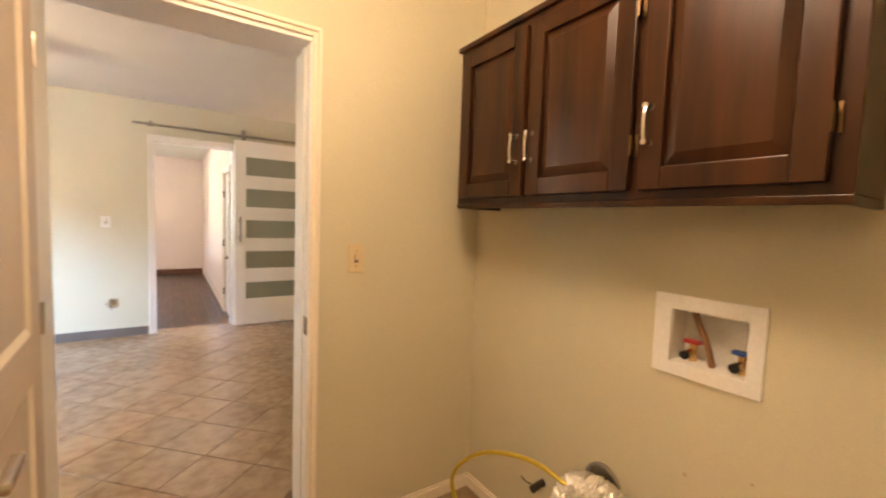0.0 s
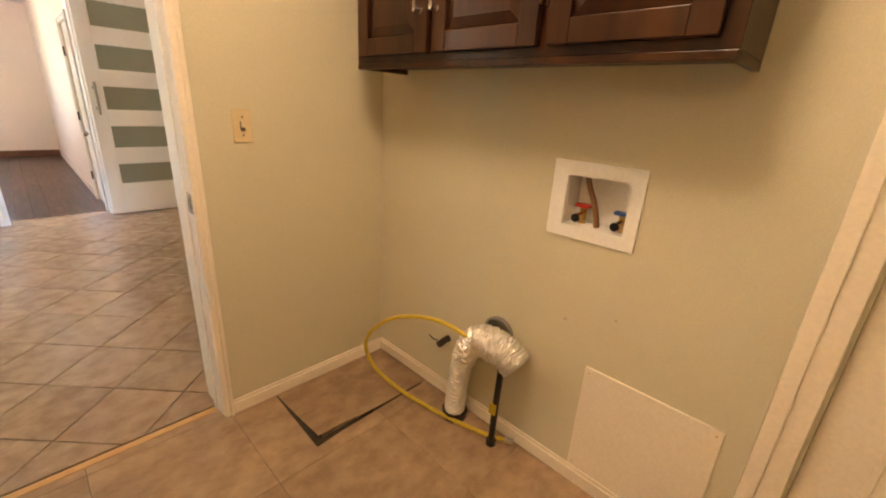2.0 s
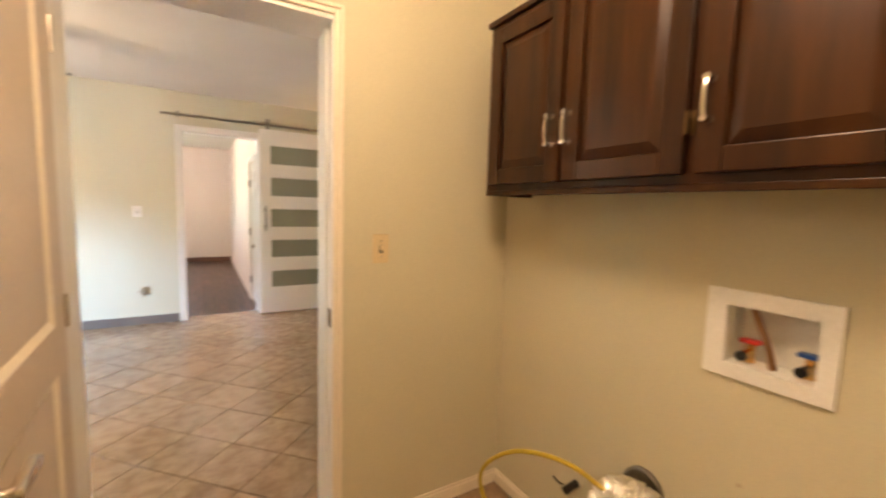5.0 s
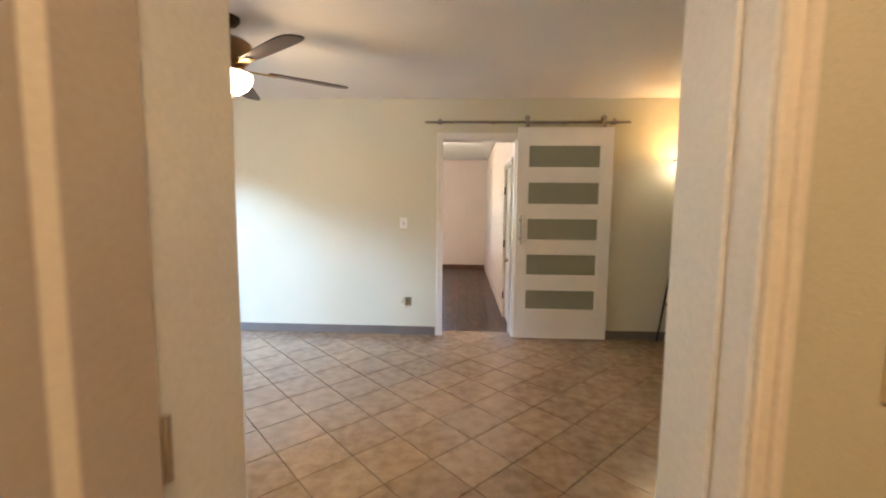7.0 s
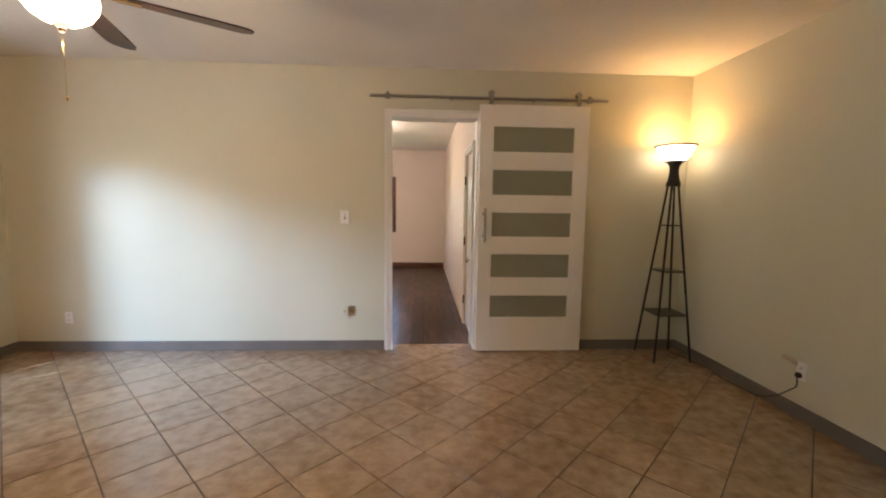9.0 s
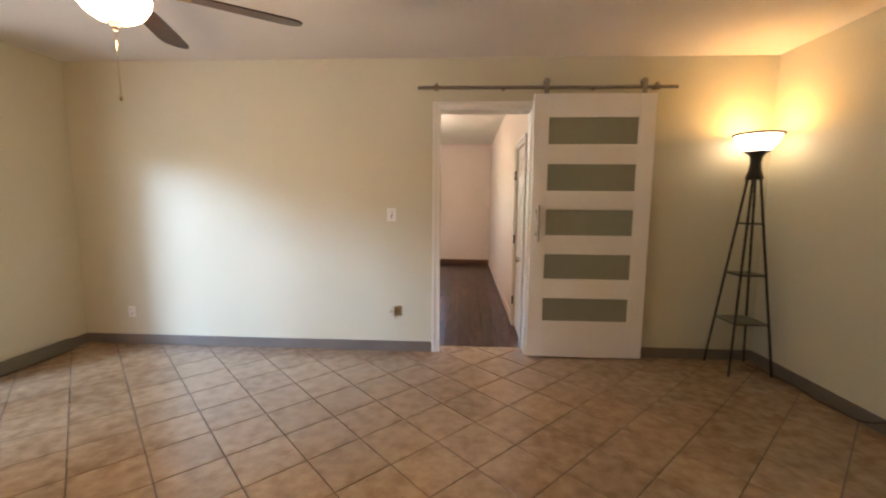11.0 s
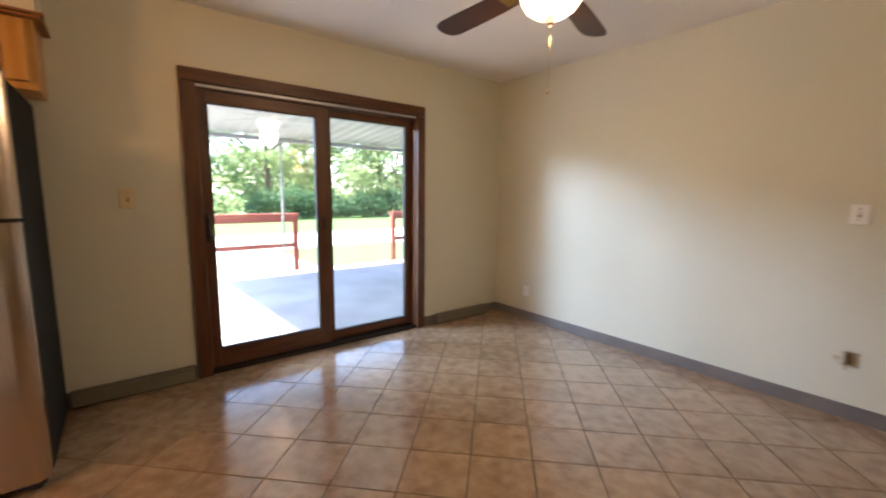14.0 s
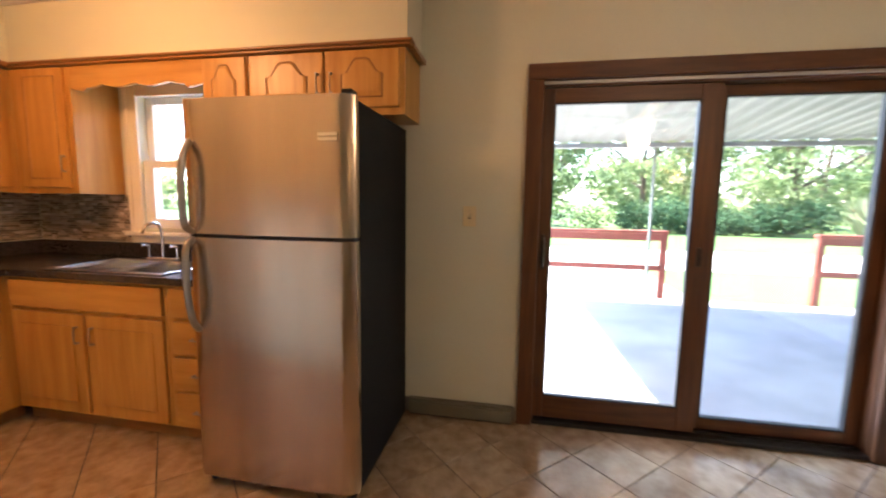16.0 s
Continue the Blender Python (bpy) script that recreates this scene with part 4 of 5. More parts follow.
for y, m, lab in ((0.375, M_RED, "red valve handle"), (0.250, M_BLUE, "blue valve handle")):
    bm = tube(bmesh.new(), [(LX + 0.05, y, 0.922), (LX + 0.05, y, 0.972)], 0.011, 12)
    tube(bm, [(LX + 0.05, y, 0.950), (LX + 0.012, y + 0.004, 0.945)], 0.012, 12)
    v = part("valve", bm, M_BRASS, wb, "tarnished brass valve", True)
    part("valve_outlet", tube(bmesh.new(), [(LX + 0.012, y + 0.004, 0.945), (LX + 0.004, y + 0.005, 0.944)], 0.013, 14), M_HOLE, v)
    part("valve_handle", boxes((LX + 0.03, LX + 0.058, y - 0.024, y + 0.024, 0.974, 0.985), (LX + 0.042, LX + 0.056, y - 0.009, y + 0.009, 0.966, 0.974), bevel=0.003), m, v, lab)

# ---- dryer vent duct ----
duct = thing("dryer_duct", (LX, 0.72, 0), "crumpled silver foil dryer duct hanging from the wall", "dryer duct")
path = smooth_path([(1.395, 0.735, 0.012), (1.392, 0.730, 0.12), (1.387, 0.714, 0.25), (1.378, 0.682, 0.35), (1.372, 0.632, 0.425), (1.372, 0.560, 0.442), (1.385, 0.502, 0.425), (1.393, 0.462, 0.392)], 20)
drng = random.Random(12)
low, high = path[:52], path[50:]
bm = tube(bmesh.new(), low, [0.041 * (1 + 0.085 * math.sin(i * 1.9)) for i in range(len(low))], 26, False, 0.03)
part("foil_hose", bm, M_FOIL, duct, "ribbed silver foil hose leg")
rs = []
for i, p in enumerate(high):
    f = i / (len(high) - 1)
    rs.append((0.044 + 0.015 * min(1, f * 2.2)) * (1 + 0.05 * math.sin(i * 1.7) + drng.uniform(-0.05, 0.05)))
bm = tube(bmesh.new(), high, rs, 34, False, 0.10)
bmesh.ops.triangulate(bm, faces=bm.faces[:])
part("foil_sleeve", bm, M_FOIL, duct, "crumpled torn foil sleeve over the bend")
part("floor_collar", tube(bmesh.new(), [(1.395, 0.735, 0.0), (1.395, 0.735, 0.030)], 0.054, 24), M_BRONZE, duct, "dark metal floor collar", True)
bm = lathe(bmesh.new(), (0, 0, 0), [(0.066, 0.0), (0.066, 0.010), (0.060, 0.014), (0.056, 0.014), (0.056, 0.002), (0.0, 0.002)], 32)
bm.transform(pose(LX - 0.001, 0.605, 0.435, 0, -90, 0))
part("wall_collar", bm, M_STEELBAR, duct, "galvanised wall collar behind the hose", True)

# ---- gas pipe with yellow hose ----
pipe = thing("gas_pipe", (1.385, 0.52, 0), "black iron gas pipe rising from the laundry floor", "gas pipe")
part("riser", tube(bmesh.new(), smooth_path([(1.383, 0.526, 0.0), (1.381, 0.522, 0.2), (1.372, 0.512, 0.385), (1.368, 0.525, 0.408), (1.364, 0.565, 0.425), (1.36, 0.585, 0.430)], 6), 0.0125, 12), M_BLACK, pipe, smooth=True)
part("coupling", tube(bmesh.new(), [(1.383, 0.526, 0.0), (1.383, 0.526, 0.022)], 0.020, 12), M_BLACK, pipe, smooth=True)
part("tag", boxes((1.364, 1.372, 0.512, 0.540, 0.155, 0.200), bevel=0.001), M_YELLOW, pipe, "yellow paper tag")
hose = thing("gas_hose", (1.3, 0.9, 0), "coiled yellow gas connector hose loop", "hose")
part("hose", tube(bmesh.new(), smooth_path([(1.362, 0.578, 0.432), (1.335, 0.64, 0.445), (1.31, 0.74, 0.470), (1.29, 0.86, 0.455), (1.26, 1.00, 0.40), (1.235, 1.11, 0.300), (1.235, 1.155, 0.20), (1.255, 1.12, 0.10), (1.285, 0.98, 0.045), (1.335, 0.76, 0.020), (1.395, 0.56, 0.014), (1.432, 0.485, 0.014)], 9), 0.0085, 10), M_YELLOW, hose, smooth=True)
part("fitting", tube(bmesh.new(), [(1.428, 0.492, 0.014), (1.442, 0.462, 0.014)], 0.014, 8), M_CHROME, hose, "nickel hose fitting")

stub = thing("valve_stub", (LX, 0.868, 0.28), "small black shut-off valve stub on the wall", "valve")
part("body", tube(bmesh.new(), [(LX - 0.001, 0.868, 0.282), (LX - 0.02, 0.868, 0.282), (LX - 0.06, 0.868, 0.274)], [0.016, 0.014, 0.015], 12), M_BLACK, stub, smooth=True)
part("wire_end", tube(bmesh.new(), smooth_path([(LX - 0.05, 0.883, 0.285), (LX - 0.055, 0.908, 0.284), (LX - 0.05, 0.938, 0.288)], 4), 0.003, 6), M_BLACK, stub)

panel = thing("access_panel", (LX, 0.05, 0.07), "plain cream access panel fixed low on the laundry wall", "access panel")
part("board", boxes((LX - 0.008, LX - 0.0005, -0.146, 0.250, 0.068, 0.474), bevel=0.003), M_CREAMTRIM, panel)
for y in (-0.13, 0.234):
    for z in (0.088, 0.454):
        part("screw", tube(bmesh.new(), [(LX - 0.0075, y, z), (LX - 0.0092, y, z)], 0.004, 8), M_PLATE, panel, "painted screw head")
for n, (y, z) in enumerate(((0.35, 0.603), (0.19, 0.664))):
    hole = thing("nail_hole", (LX, y, z), "small chipped nail hole in the laundry wall", "nail hole")
    part("hole", tube(bmesh.new(), [(LX + 0.001, y, z), (LX - 0.0012, y, z)], 0.006 - 0.002 * n, 8), M_RAW, hole)

# loose square of flooring
hatch = thing("loose_floor_tile", (1.13, 1.15, 0), "loose brown vinyl floor square with a dark gap round it", "floor tile")
bm = bmesh.new()
N = 10
sheets = []
for under in (0.0, 0.0035):
    rows = []
    for j in range(N + 1):
        row = []
        for i in range(N + 1):
            u, v = i / N, j / N
            lift = 0.022 * (1 - u) ** 1.6 * (1 - v) ** 1.6
            rag = 0.004 * math.sin(9 * u) if j == 0 else 0.0
            row.append((0.888 + 0.566 * u + 0.006 * (1 - v) * (1 - u), 0.982 + 0.350 * v + rag + 0.004 * (1 - u) * (1 - v), 0.0045 + lift - under))
        rows.append(row)
    sheets.append([[bm.verts.new(p) for p in row] for row in rows])
hi, lo = sheets
for j in range(N):
    for i in range(N):
        bm.faces.new((hi[j][i], hi[j][i + 1], hi[j + 1][i + 1], hi[j + 1][i]))
        bm.faces.new((lo[j][i], lo[j + 1][i], lo[j + 1][i + 1], lo[j][i + 1]))
for k in range(N):
    for p, q, g, h in ((hi[0][k], hi[0][k + 1], lo[0][k + 1], lo[0][k]), (hi[N][k], hi[N][k + 1], lo[N][k + 1], lo[N][k]), (hi[k][0], hi[k + 1][0], lo[k + 1][0], lo[k][0]), (hi[k][N], hi[k + 1][N], lo[k + 1][N], lo[k][N])):
        bm.faces.new((p, q, g, h))
part("square", bm, M_VINYL, hatch)
part("gap", prism(bmesh.new(), [(0.874, 0.963), (0.915, 0.963), (0.915, 1.30), (0.884, 1.336)], -0.002, 0.0009), M_UNDERLAY, hatch, "dark open joint")
part("gap", prism(bmesh.new(), [(0.874, 0.961), (0.99, 0.971), (1.12, 0.974), (1.26, 0.977), (1.43, 0.979), (1.43, 0.99), (0.915, 0.99)], -0.002, 0.0008), M_UNDERLAY, hatch, "dark open joint")


# ---- kitchen ----
fr = thing("refrigerator", (-2.6, 1.18, 0), "stainless steel top-freezer refrigerator with dark grey sides", "refrigerator")
FY0, FY1, FF = 0.775, 1.552, -2.212
part("body", boxes((-2.985, FF - 0.075, FY0 + 0.006, FY1 - 0.004, 0.035, 1.705), bevel=0.006), M_FRIDGESIDE, fr, "dark grey textured cabinet")
part("base_grille", boxes((-2.95, FF - 0.05, FY0 + 0.02, FY1 - 0.02, 0.012, 0.05), bevel=0.003), M_BLACK, fr, "black base grille")
for y in (FY0 + 0.05, FY1 - 0.05):
    part("foot", tube(bmesh.new(), [(FF - 0.06, y, 0), (FF - 0.06, y, 0.035)], 0.018, 12), M_BLACK, fr)
    part("foot", tube(bmesh.new(), [(-2.92, y, 0), (-2.92, y, 0.036)], 0.018, 12), M_BLACK, fr)


def fridge_door(name, z0, z1):
    """A door with a softly bowed front and rounded long edges."""
    bm = bmesh.new()
    n, rows = 22, []
    for i in range(n + 1):
        f = i / n
        y = FY0 + (FY1 - FY0) * f
        e = min(f, 1 - f) * (FY1 - FY0)
        bow = 0.010 * (1 - (2 * f - 1) ** 2)
        x = FF - 0.010 + bow - (0.028 * (1 - min(1, e / 0.028)) ** 2)
        rows.append((x, y))
    prof = rows + [(FF - 0.068, FY1), (FF - 0.068, FY0)]
    lo, hi = [bm.verts.new((x, y, z0)) for x, y in prof], [bm.verts.new((x, y, z1)) for x, y in prof]
    bm.faces.new(lo[::-1]), bm.faces.new(hi)
    for i in range(len(prof)):
        j = (i + 1) % len(prof)
        bm.faces.new((lo[i], lo[j], hi[j], hi[i]))
    return part(name, bm, M_STEEL, fr, "brushed stainless steel door", True)


upper = fridge_door("freezer_door", 1.158, 1.716)
lower = fridge_door("fridge_door", 0.045, 1.142)
part("door_seal", boxes((FF - 0.074, FF - 0.030, FY0 + 0.01, FY1 - 0.006, 1.141, 1.159)), M_GASKET, fr, "black rubber door seal")
for leaf, z0, z1, flip in ((upper, 1.165, 1.545, 1), (lower, 0.735, 1.135, -1)):
    za, zb = (z0, z1) if flip > 0 else (z1, z0)
    yh = FY0 + 0.042
    bm = tube(bmesh.new(), smooth_path([(FF - 0.012, yh, za), (FF + 0.030, yh, za + flip * 0.03), (FF + 0.044, yh + 0.004, za + flip * 0.12), (FF + 0.046, yh + 0.008, za + flip * 0.24), (FF + 0.030, yh + 0.012, zb - flip * 0.05), (FF - 0.004, yh + 0.014, zb)], 7), [0.0145] * 36, 12)
    part("handle", bm, M_STEELBAR, leaf, "bowed grey handle", True)
part("badge", boxes((FF - 0.004, FF - 0.0005, 1.408, 1.492, 1.538, 1.552), (FF - 0.004, FF - 0.0005, 1.408, 1.492, 1.556, 1.570), bevel=0.001), M_CHROME, upper, "small plain nickel badge")
part("hinge_cover", boxes((FF - 0.075, FF - 0.015, FY1 - 0.05, FY1 - 0.006, 1.717, 1.735), bevel=0.006), M_BLACK, fr, "black hinge cover")


def arched_door(parent, name, x, y0, y1, z0, z1, hand, arch=True):
    """A maple cabinet door facing +x with a cathedral arch panel groove."""
    leaf = part(name, boxes((x, x + 0.019, y0, y1, z0, z1), bevel=0.004), M_HONEY, parent)
    m = min(0.062, (z1 - z0) * 0.2, (y1 - y0) * 0.2)
    side = (y1 - y0) * 0.22 if arch else m
    a0, a1, b0, b1 = y0 + side, y1 - side, z0 + m * 0.9, z1 - m * 0.75
    w = a1 - a0
    pts = [(a0, b0), (a1, b0)]
    if arch:
        sh = b1 - min(0.075, (b1 - b0) * 0.42)
        for k in range(17):
            f = k / 16
            g = max(0.0, min(1.0, (0.88 - abs(2 * f - 1)) / 0.62))
            pts.append((a1 - w * f, sh + (b1 - sh) * (3 * g * g - 2 * g ** 3)))
    else:
        pts += [(a1, b1), (a0, b1)]
    bm = bmesh.new()
    tube(bm, [(x + 0.0195, u, v) for u, v in pts + [pts[0]]], 0.0045, 6)
    part("groove_moulding", bm, M_CROWN, leaf, "darker moulded groove")
    c = (sum(p[0] for p in pts) / len(pts), sum(p[1] for p in pts) / len(pts))
    bm = bmesh.new()
    ins = [(c[0] + (u - c[0]) * 0.86, c[1] + (v - c[1]) * 0.80) for u, v in pts]
    r0, r1 = [bm.verts.new((x + 0.0193, u, v)) for u, v in pts], [bm.verts.new((x + 0.0245, u, v)) for u, v in ins]
    bm.faces.new(r1)
    for i in range(len(pts)):
        j = (i + 1) % len(pts)
        bm.faces.new((r0[i], r0[j], r1[j], r1[i]))
    part("panel", bm, M_HONEY, leaf)
    if hand:
        hy, h0, h1 = hand
        part("handle", bar_pull(bmesh.new(), (x + 0.0185, hy, h0), (x + 0.0185, hy, h1), (1, 0, 0), 0.004, 0.022), M_STEELBAR, leaf, "small nickel pull", True)
    return leaf


UX = -2.772
CABL = "honey maple kitchen wall cabinet with arched panel doors"
fcab = thing("wall_cabinet", (-2.92, 1.16, 1.745), "honey maple cabinet with two arched doors above the refrigerator", "cabinet", "kitchen wall cabinets")
part("body", boxes((XW + 0.001, UX, 0.722, 1.602, 1.748, 2.075), bevel=0.003), M_HONEY, fcab)
arched_door(fcab, "door", UX, 0.745, 1.165, 1.785, 2.066, (1.135, 1.86, 1.955))
arched_door(fcab, "door", UX, 1.180, 1.572, 1.785, 2.066, (1.210, 1.86, 1.955))
tcab = thing("wall_cabinet", (-2.92, 0.58, 1.325), "tall honey maple wall cabinet between window and refrigerator", "cabinet", "kitchen wall cabinets")
part("body", boxes((XW + 0.001, UX, 0.440, 0.719, 1.325, 2.075), bevel=0.003), M_HONEY, tcab)
arched_door(tcab, "door", UX, 0.450, 0.712, 1.36, 2.066, (0.48, 1.42, 1.51))
lcab = thing("wall_cabinet", (-2.92, -0.7, 1.325), CABL, "cabinet", "kitchen wall cabinets")
part("body", boxes((XW + 0.001, UX, -0.928, -0.470, 1.325, 2.075), bevel=0.003), M_HONEY, lcab)
arched_door(lcab, "door", UX, -0.858, -0.505, 1.362, 2.066, (-0.535, 1.46, 1.55), False)
ccab = thing("wall_cabinet", (-2.6, -1.07, 1.325), "honey maple wall cabinet on the adjoining kitchen wall", "cabinet", "kitchen wall cabinets")
part("body", boxes((XW + 0.001, -1.5, -1.219, -0.930, 1.325, 2.075), bevel=0.003), M_HONEY, ccab)
for k in range(3):
    x0 = UX + 0.03 + k * 0.42
    leaf = part("door", boxes((x0, x0 + 0.405, -0.929, -0.910, 1.362, 2.066), bevel=0.004), M_HONEY, ccab)
    part("panel", boxes((x0 + 0.06, x0 + 0.345, -0.910, -0.905, 1.42, 2.0), bevel=0.004), M_HONEY, leaf)

val = thing("window_valance", (UX, -0.01, 1.95), "scalloped honey maple valance board above the window", "valance")
bm = bmesh.new()
n = 60
tops, bots = [], []
for k in range(n + 1):
    f = k / n
    y = -0.468 + 0.906 * f
    w = abs(math.sin(f * math.pi * 4.0)) * 0.020
    s = 0.018 if 0.12 < f < 0.88 else 0.0
    bots.append((y, 1.938 + s - w * 0.9 + 0.008))
    tops.append((y, 2.075))
for x in (UX - 0.018, UX):
    row_b, row_t = [bm.verts.new((x, y, z)) for y, z in bots], [bm.verts.new((x, y, z)) for y, z in tops]
    for k in range(n):
        bm.faces.new((row_b[k], row_b[k + 1], row_t[k + 1], row_t[k]))
bm.verts.ensure_lookup_table()
half = 2 * (n + 1)
for k in range(n):
    bm.faces.new([bm.verts[i] for i in (k, k + 1, half + k + 1, half + k)])
part("board", bm, M_HONEYH, val)
part("shelf_board", boxes((XW + 0.03, UX - 0.019, -0.468, 0.438, 2.06, 2.074)), M_HONEYH, val)

crown = thing("crown_moulding", (UX, 0.3, 2.08), "brown wooden crown moulding above the kitchen cabinets", "moulding")
part("run", boxes((UX - 0.02, UX + 0.030, -0.905, 1.632, 2.077, 2.090), (UX - 0.02, UX + 0.045, -0.905, 1.647, 2.090, 2.104), (XW + 0.001, UX - 0.02, 1.604, 1.640, 2.077, 2.104), bevel=0.004), M_CROWN, crown)
part("return_run", boxes((UX + 0.045, -1.5, -0.93, -0.86, 2.077, 2.104), bevel=0.004), M_CROWN, crown)

BXF = -2.478
TOE = 0.085


def base_front(parent, name, y0, y1, z0, z1, hand=None):
    leaf = part(name, boxes((BXF, BXF + 0.019, y0, y1, z0, z1), bevel=0.004), M_HONEY if z1 - z0 > 0.3 else M_HONEYH, parent)
    if z1 - z0 > 0.3:
        a0, a1, b0, b1 = y0 + 0.06, y1 - 0.06, z0 + 0.065, z1 - 0.065
        part("panel", boxes((BXF + 0.019, BXF + 0.025, a0, a1, b0, b1), bevel=0.005), M_HONEY, leaf)
    if hand:
        part("handle", bar_pull(bmesh.new(), hand[0], hand[1], (1, 0, 0), 0.004, 0.022), M_STEELBAR, leaf, "small nickel pull", True)


sinkcab = thing("base_cabinet", (-2.77, -0.12, 0), "honey maple sink base cabinet with two doors", "cabinet", "kitchen base cabinets")
part("body", boxes((XW + 0.001, BXF, -0.640, 0.402, TOE, 0.640), (BXF - 0.02, BXF, -0.640, 0.402, 0.640, 0.862), bevel=0.002), M_HONEY, sinkcab)
part("toe_kick", boxes((XW + 0.1, BXF - 0.05, -0.640, 0.402, 0, TOE)), M_CROWN, sinkcab, "dark recessed toe kick")
base_front(sinkcab, "false_drawer", -0.618, 0.385, 0.692, 0.846)
base_front(sinkcab, "door", -0.612, -0.128, 0.100, 0.668, ((BXF + 0.018, -0.165, 0.51), (BXF + 0.018, -0.165, 0.60)))
base_front(sinkcab, "door", -0.100, 0.385, 0.100, 0.668, ((BXF + 0.018, -0.062, 0.51), (BXF + 0.018, -0.062, 0.60)))
drawers = thing("base_cabinet", (-2.77, 0.6, 0), "honey maple four-drawer base cabinet beside the refrigerator", "cabinet", "kitchen base cabinets")
part("body", boxes((XW + 0.001, BXF, 0.404, 0.764, TOE, 0.862), bevel=0.002), M_HONEY, drawers)
part("toe_kick", boxes((XW + 0.1, BXF - 0.05, 0.404, 0.764, 0, TOE)), M_CROWN, drawers, "dark recessed toe kick")
for z0, z1 in ((0.692, 0.846), (0.500, 0.670), (0.305, 0.478), (0.100, 0.283)):
    z = (z0 + z1) / 2
    base_front(drawers, "drawer", 0.440, 0.755, z0, z1, ((BXF + 0.018, 0.565, z), (BXF + 0.018, 0.655, z)))
corner = thing("base_cabinet", (-1.9, -0.9, 0), "honey maple base cabinets on the adjoining kitchen wall", "cabinet", "kitchen base cabinets")
part("body", boxes((XW + 0.001, -1.4, -1.219, -0.642, TOE, 0.862), bevel=0.002), M_HONEY, corner)
part("toe_kick", boxes((BXF - 0.05, -1.4, -1.219, -0.70, 0, TOE)), M_CROWN, corner, "dark recessed toe kick")
for k in range(2):
    x0 = BXF + 0.05 + k * 0.47
    for z0, z1, nm in ((0.692, 0.846, "drawer"), (0.100, 0.668, "door")):
        leaf = part(nm, boxes((x0, x0 + 0.45, -0.642, -0.622, z0, z1), bevel=0.004), M_HONEY, corner)

top = thing("worktop", (-2.75, -0.2, 0.864), "dark laminate worktop with a low backsplash lip", "worktop")
part("slab", boxes((XW + 0.001, BXF + 0.030, -1.219, -0.395, 0.864, 0.902), (XW + 0.001, BXF + 0.030, 0.355, 0.766, 0.864, 0.902), (XW + 0.001, -2.93, -0.395, 0.355, 0.864, 0.902), (-2.50, BXF + 0.030, -0.395, 0.355, 0.864, 0.902), (BXF + 0.030, -1.4, -1.219, -0.61, 0.864, 0.902)), M_COUNTER, top)
part("backsplash_lip", boxes((XW + 0.001, XW + 0.022, -1.197, 0.766, 0.9025, 0.998), (XW + 0.001, -1.4, -1.219, -1.198, 0.9025, 0.998), bevel=0.004), M_COUNTER, top)

sink = thing("kitchen_sink", (-2.71, -0.02, 0.90), "stainless steel double-bowl kitchen sink", "sink")
part("rim", boxes((-2.945, -2.905, -0.41, 0.37, 0.9025, 0.910), (-2.525, -2.488, -0.41, 0.37, 0.9025, 0.910), (-2.905, -2.525, -0.41, -0.378, 0.9025, 0.910), (-2.905, -2.525, 0.338, 0.37, 0.9025, 0.910), (-2.905, -2.525, -0.036, -0.004, 0.9025, 0.910), bevel=0.003), M_SINK, sink)
for y0, y1 in ((-0.378, -0.036), (-0.004, 0.338)):
    bm = bmesh.new()
    rings = []
    for ins, z in ((0.0, 0.906), (0.004, 0.89), (0.02, 0.76), (0.05, 0.735)):
        rings.append([bm.verts.new(p) for p in ((-2.905 + ins, y0 + ins, z), (-2.525 - ins, y0 + ins, z), (-2.525 - ins, y1 - ins, z), (-2.905 + ins, y1 - ins, z))])
    for a, b in zip(rings, rings[1:]):
        for k in range(4):
            bm.faces.new((a[k], a[(k + 1) % 4], b[(k + 1) % 4], b[k]))
    bm.faces.new(rings[-1])
    bowl = part("bowl", bm, M_SINK, sink)
    part("drain", lathe(bmesh.new(), (-2.715, (y0 + y1) / 2, 0), [(0.0, 0.738), (0.042, 0.738), (0.045, 0.736)], 18), M_CHROME, bowl)
tap = thing("kitchen_faucet", (-2.925, -0.05, 0.91), "chrome gooseneck kitchen faucet with two handles", "faucet")
part("spout", tube(bmesh.new(), smooth_path([(-2.925, -0.05, 0.910), (-2.925, -0.05, 1.06), (-2.915, -0.05, 1.12), (-2.875, -0.052, 1.15), (-2.82, -0.058, 1.135), (-2.795, -0.062, 1.09)], 7), 0.0095, 12), M_CHROME, tap, smooth=True)
part("base_bar", boxes((-2.948, -2.905, -0.165, 0.065, 0.9105, 0.926), bevel=0.006), M_CHROME, tap)
for y in (-0.155, 0.055):
    part("handle", tube(bmesh.new(), smooth_path([(-2.925, y, 0.926), (-2.925, y, 0.985), (-2.91, y, 1.0), (-2.875, y, 1.004)], 5), 0.0085, 10), M_CHROME, tap, smooth=True)

mos = tagged(new("mosaic_backsplash"), "brown and cream strip mosaic tile backsplash", "backsplash", kind="structure")
mos.location = (XW, -0.8, 1.0)
bm = bmesh.new()
rng = random.Random(5)


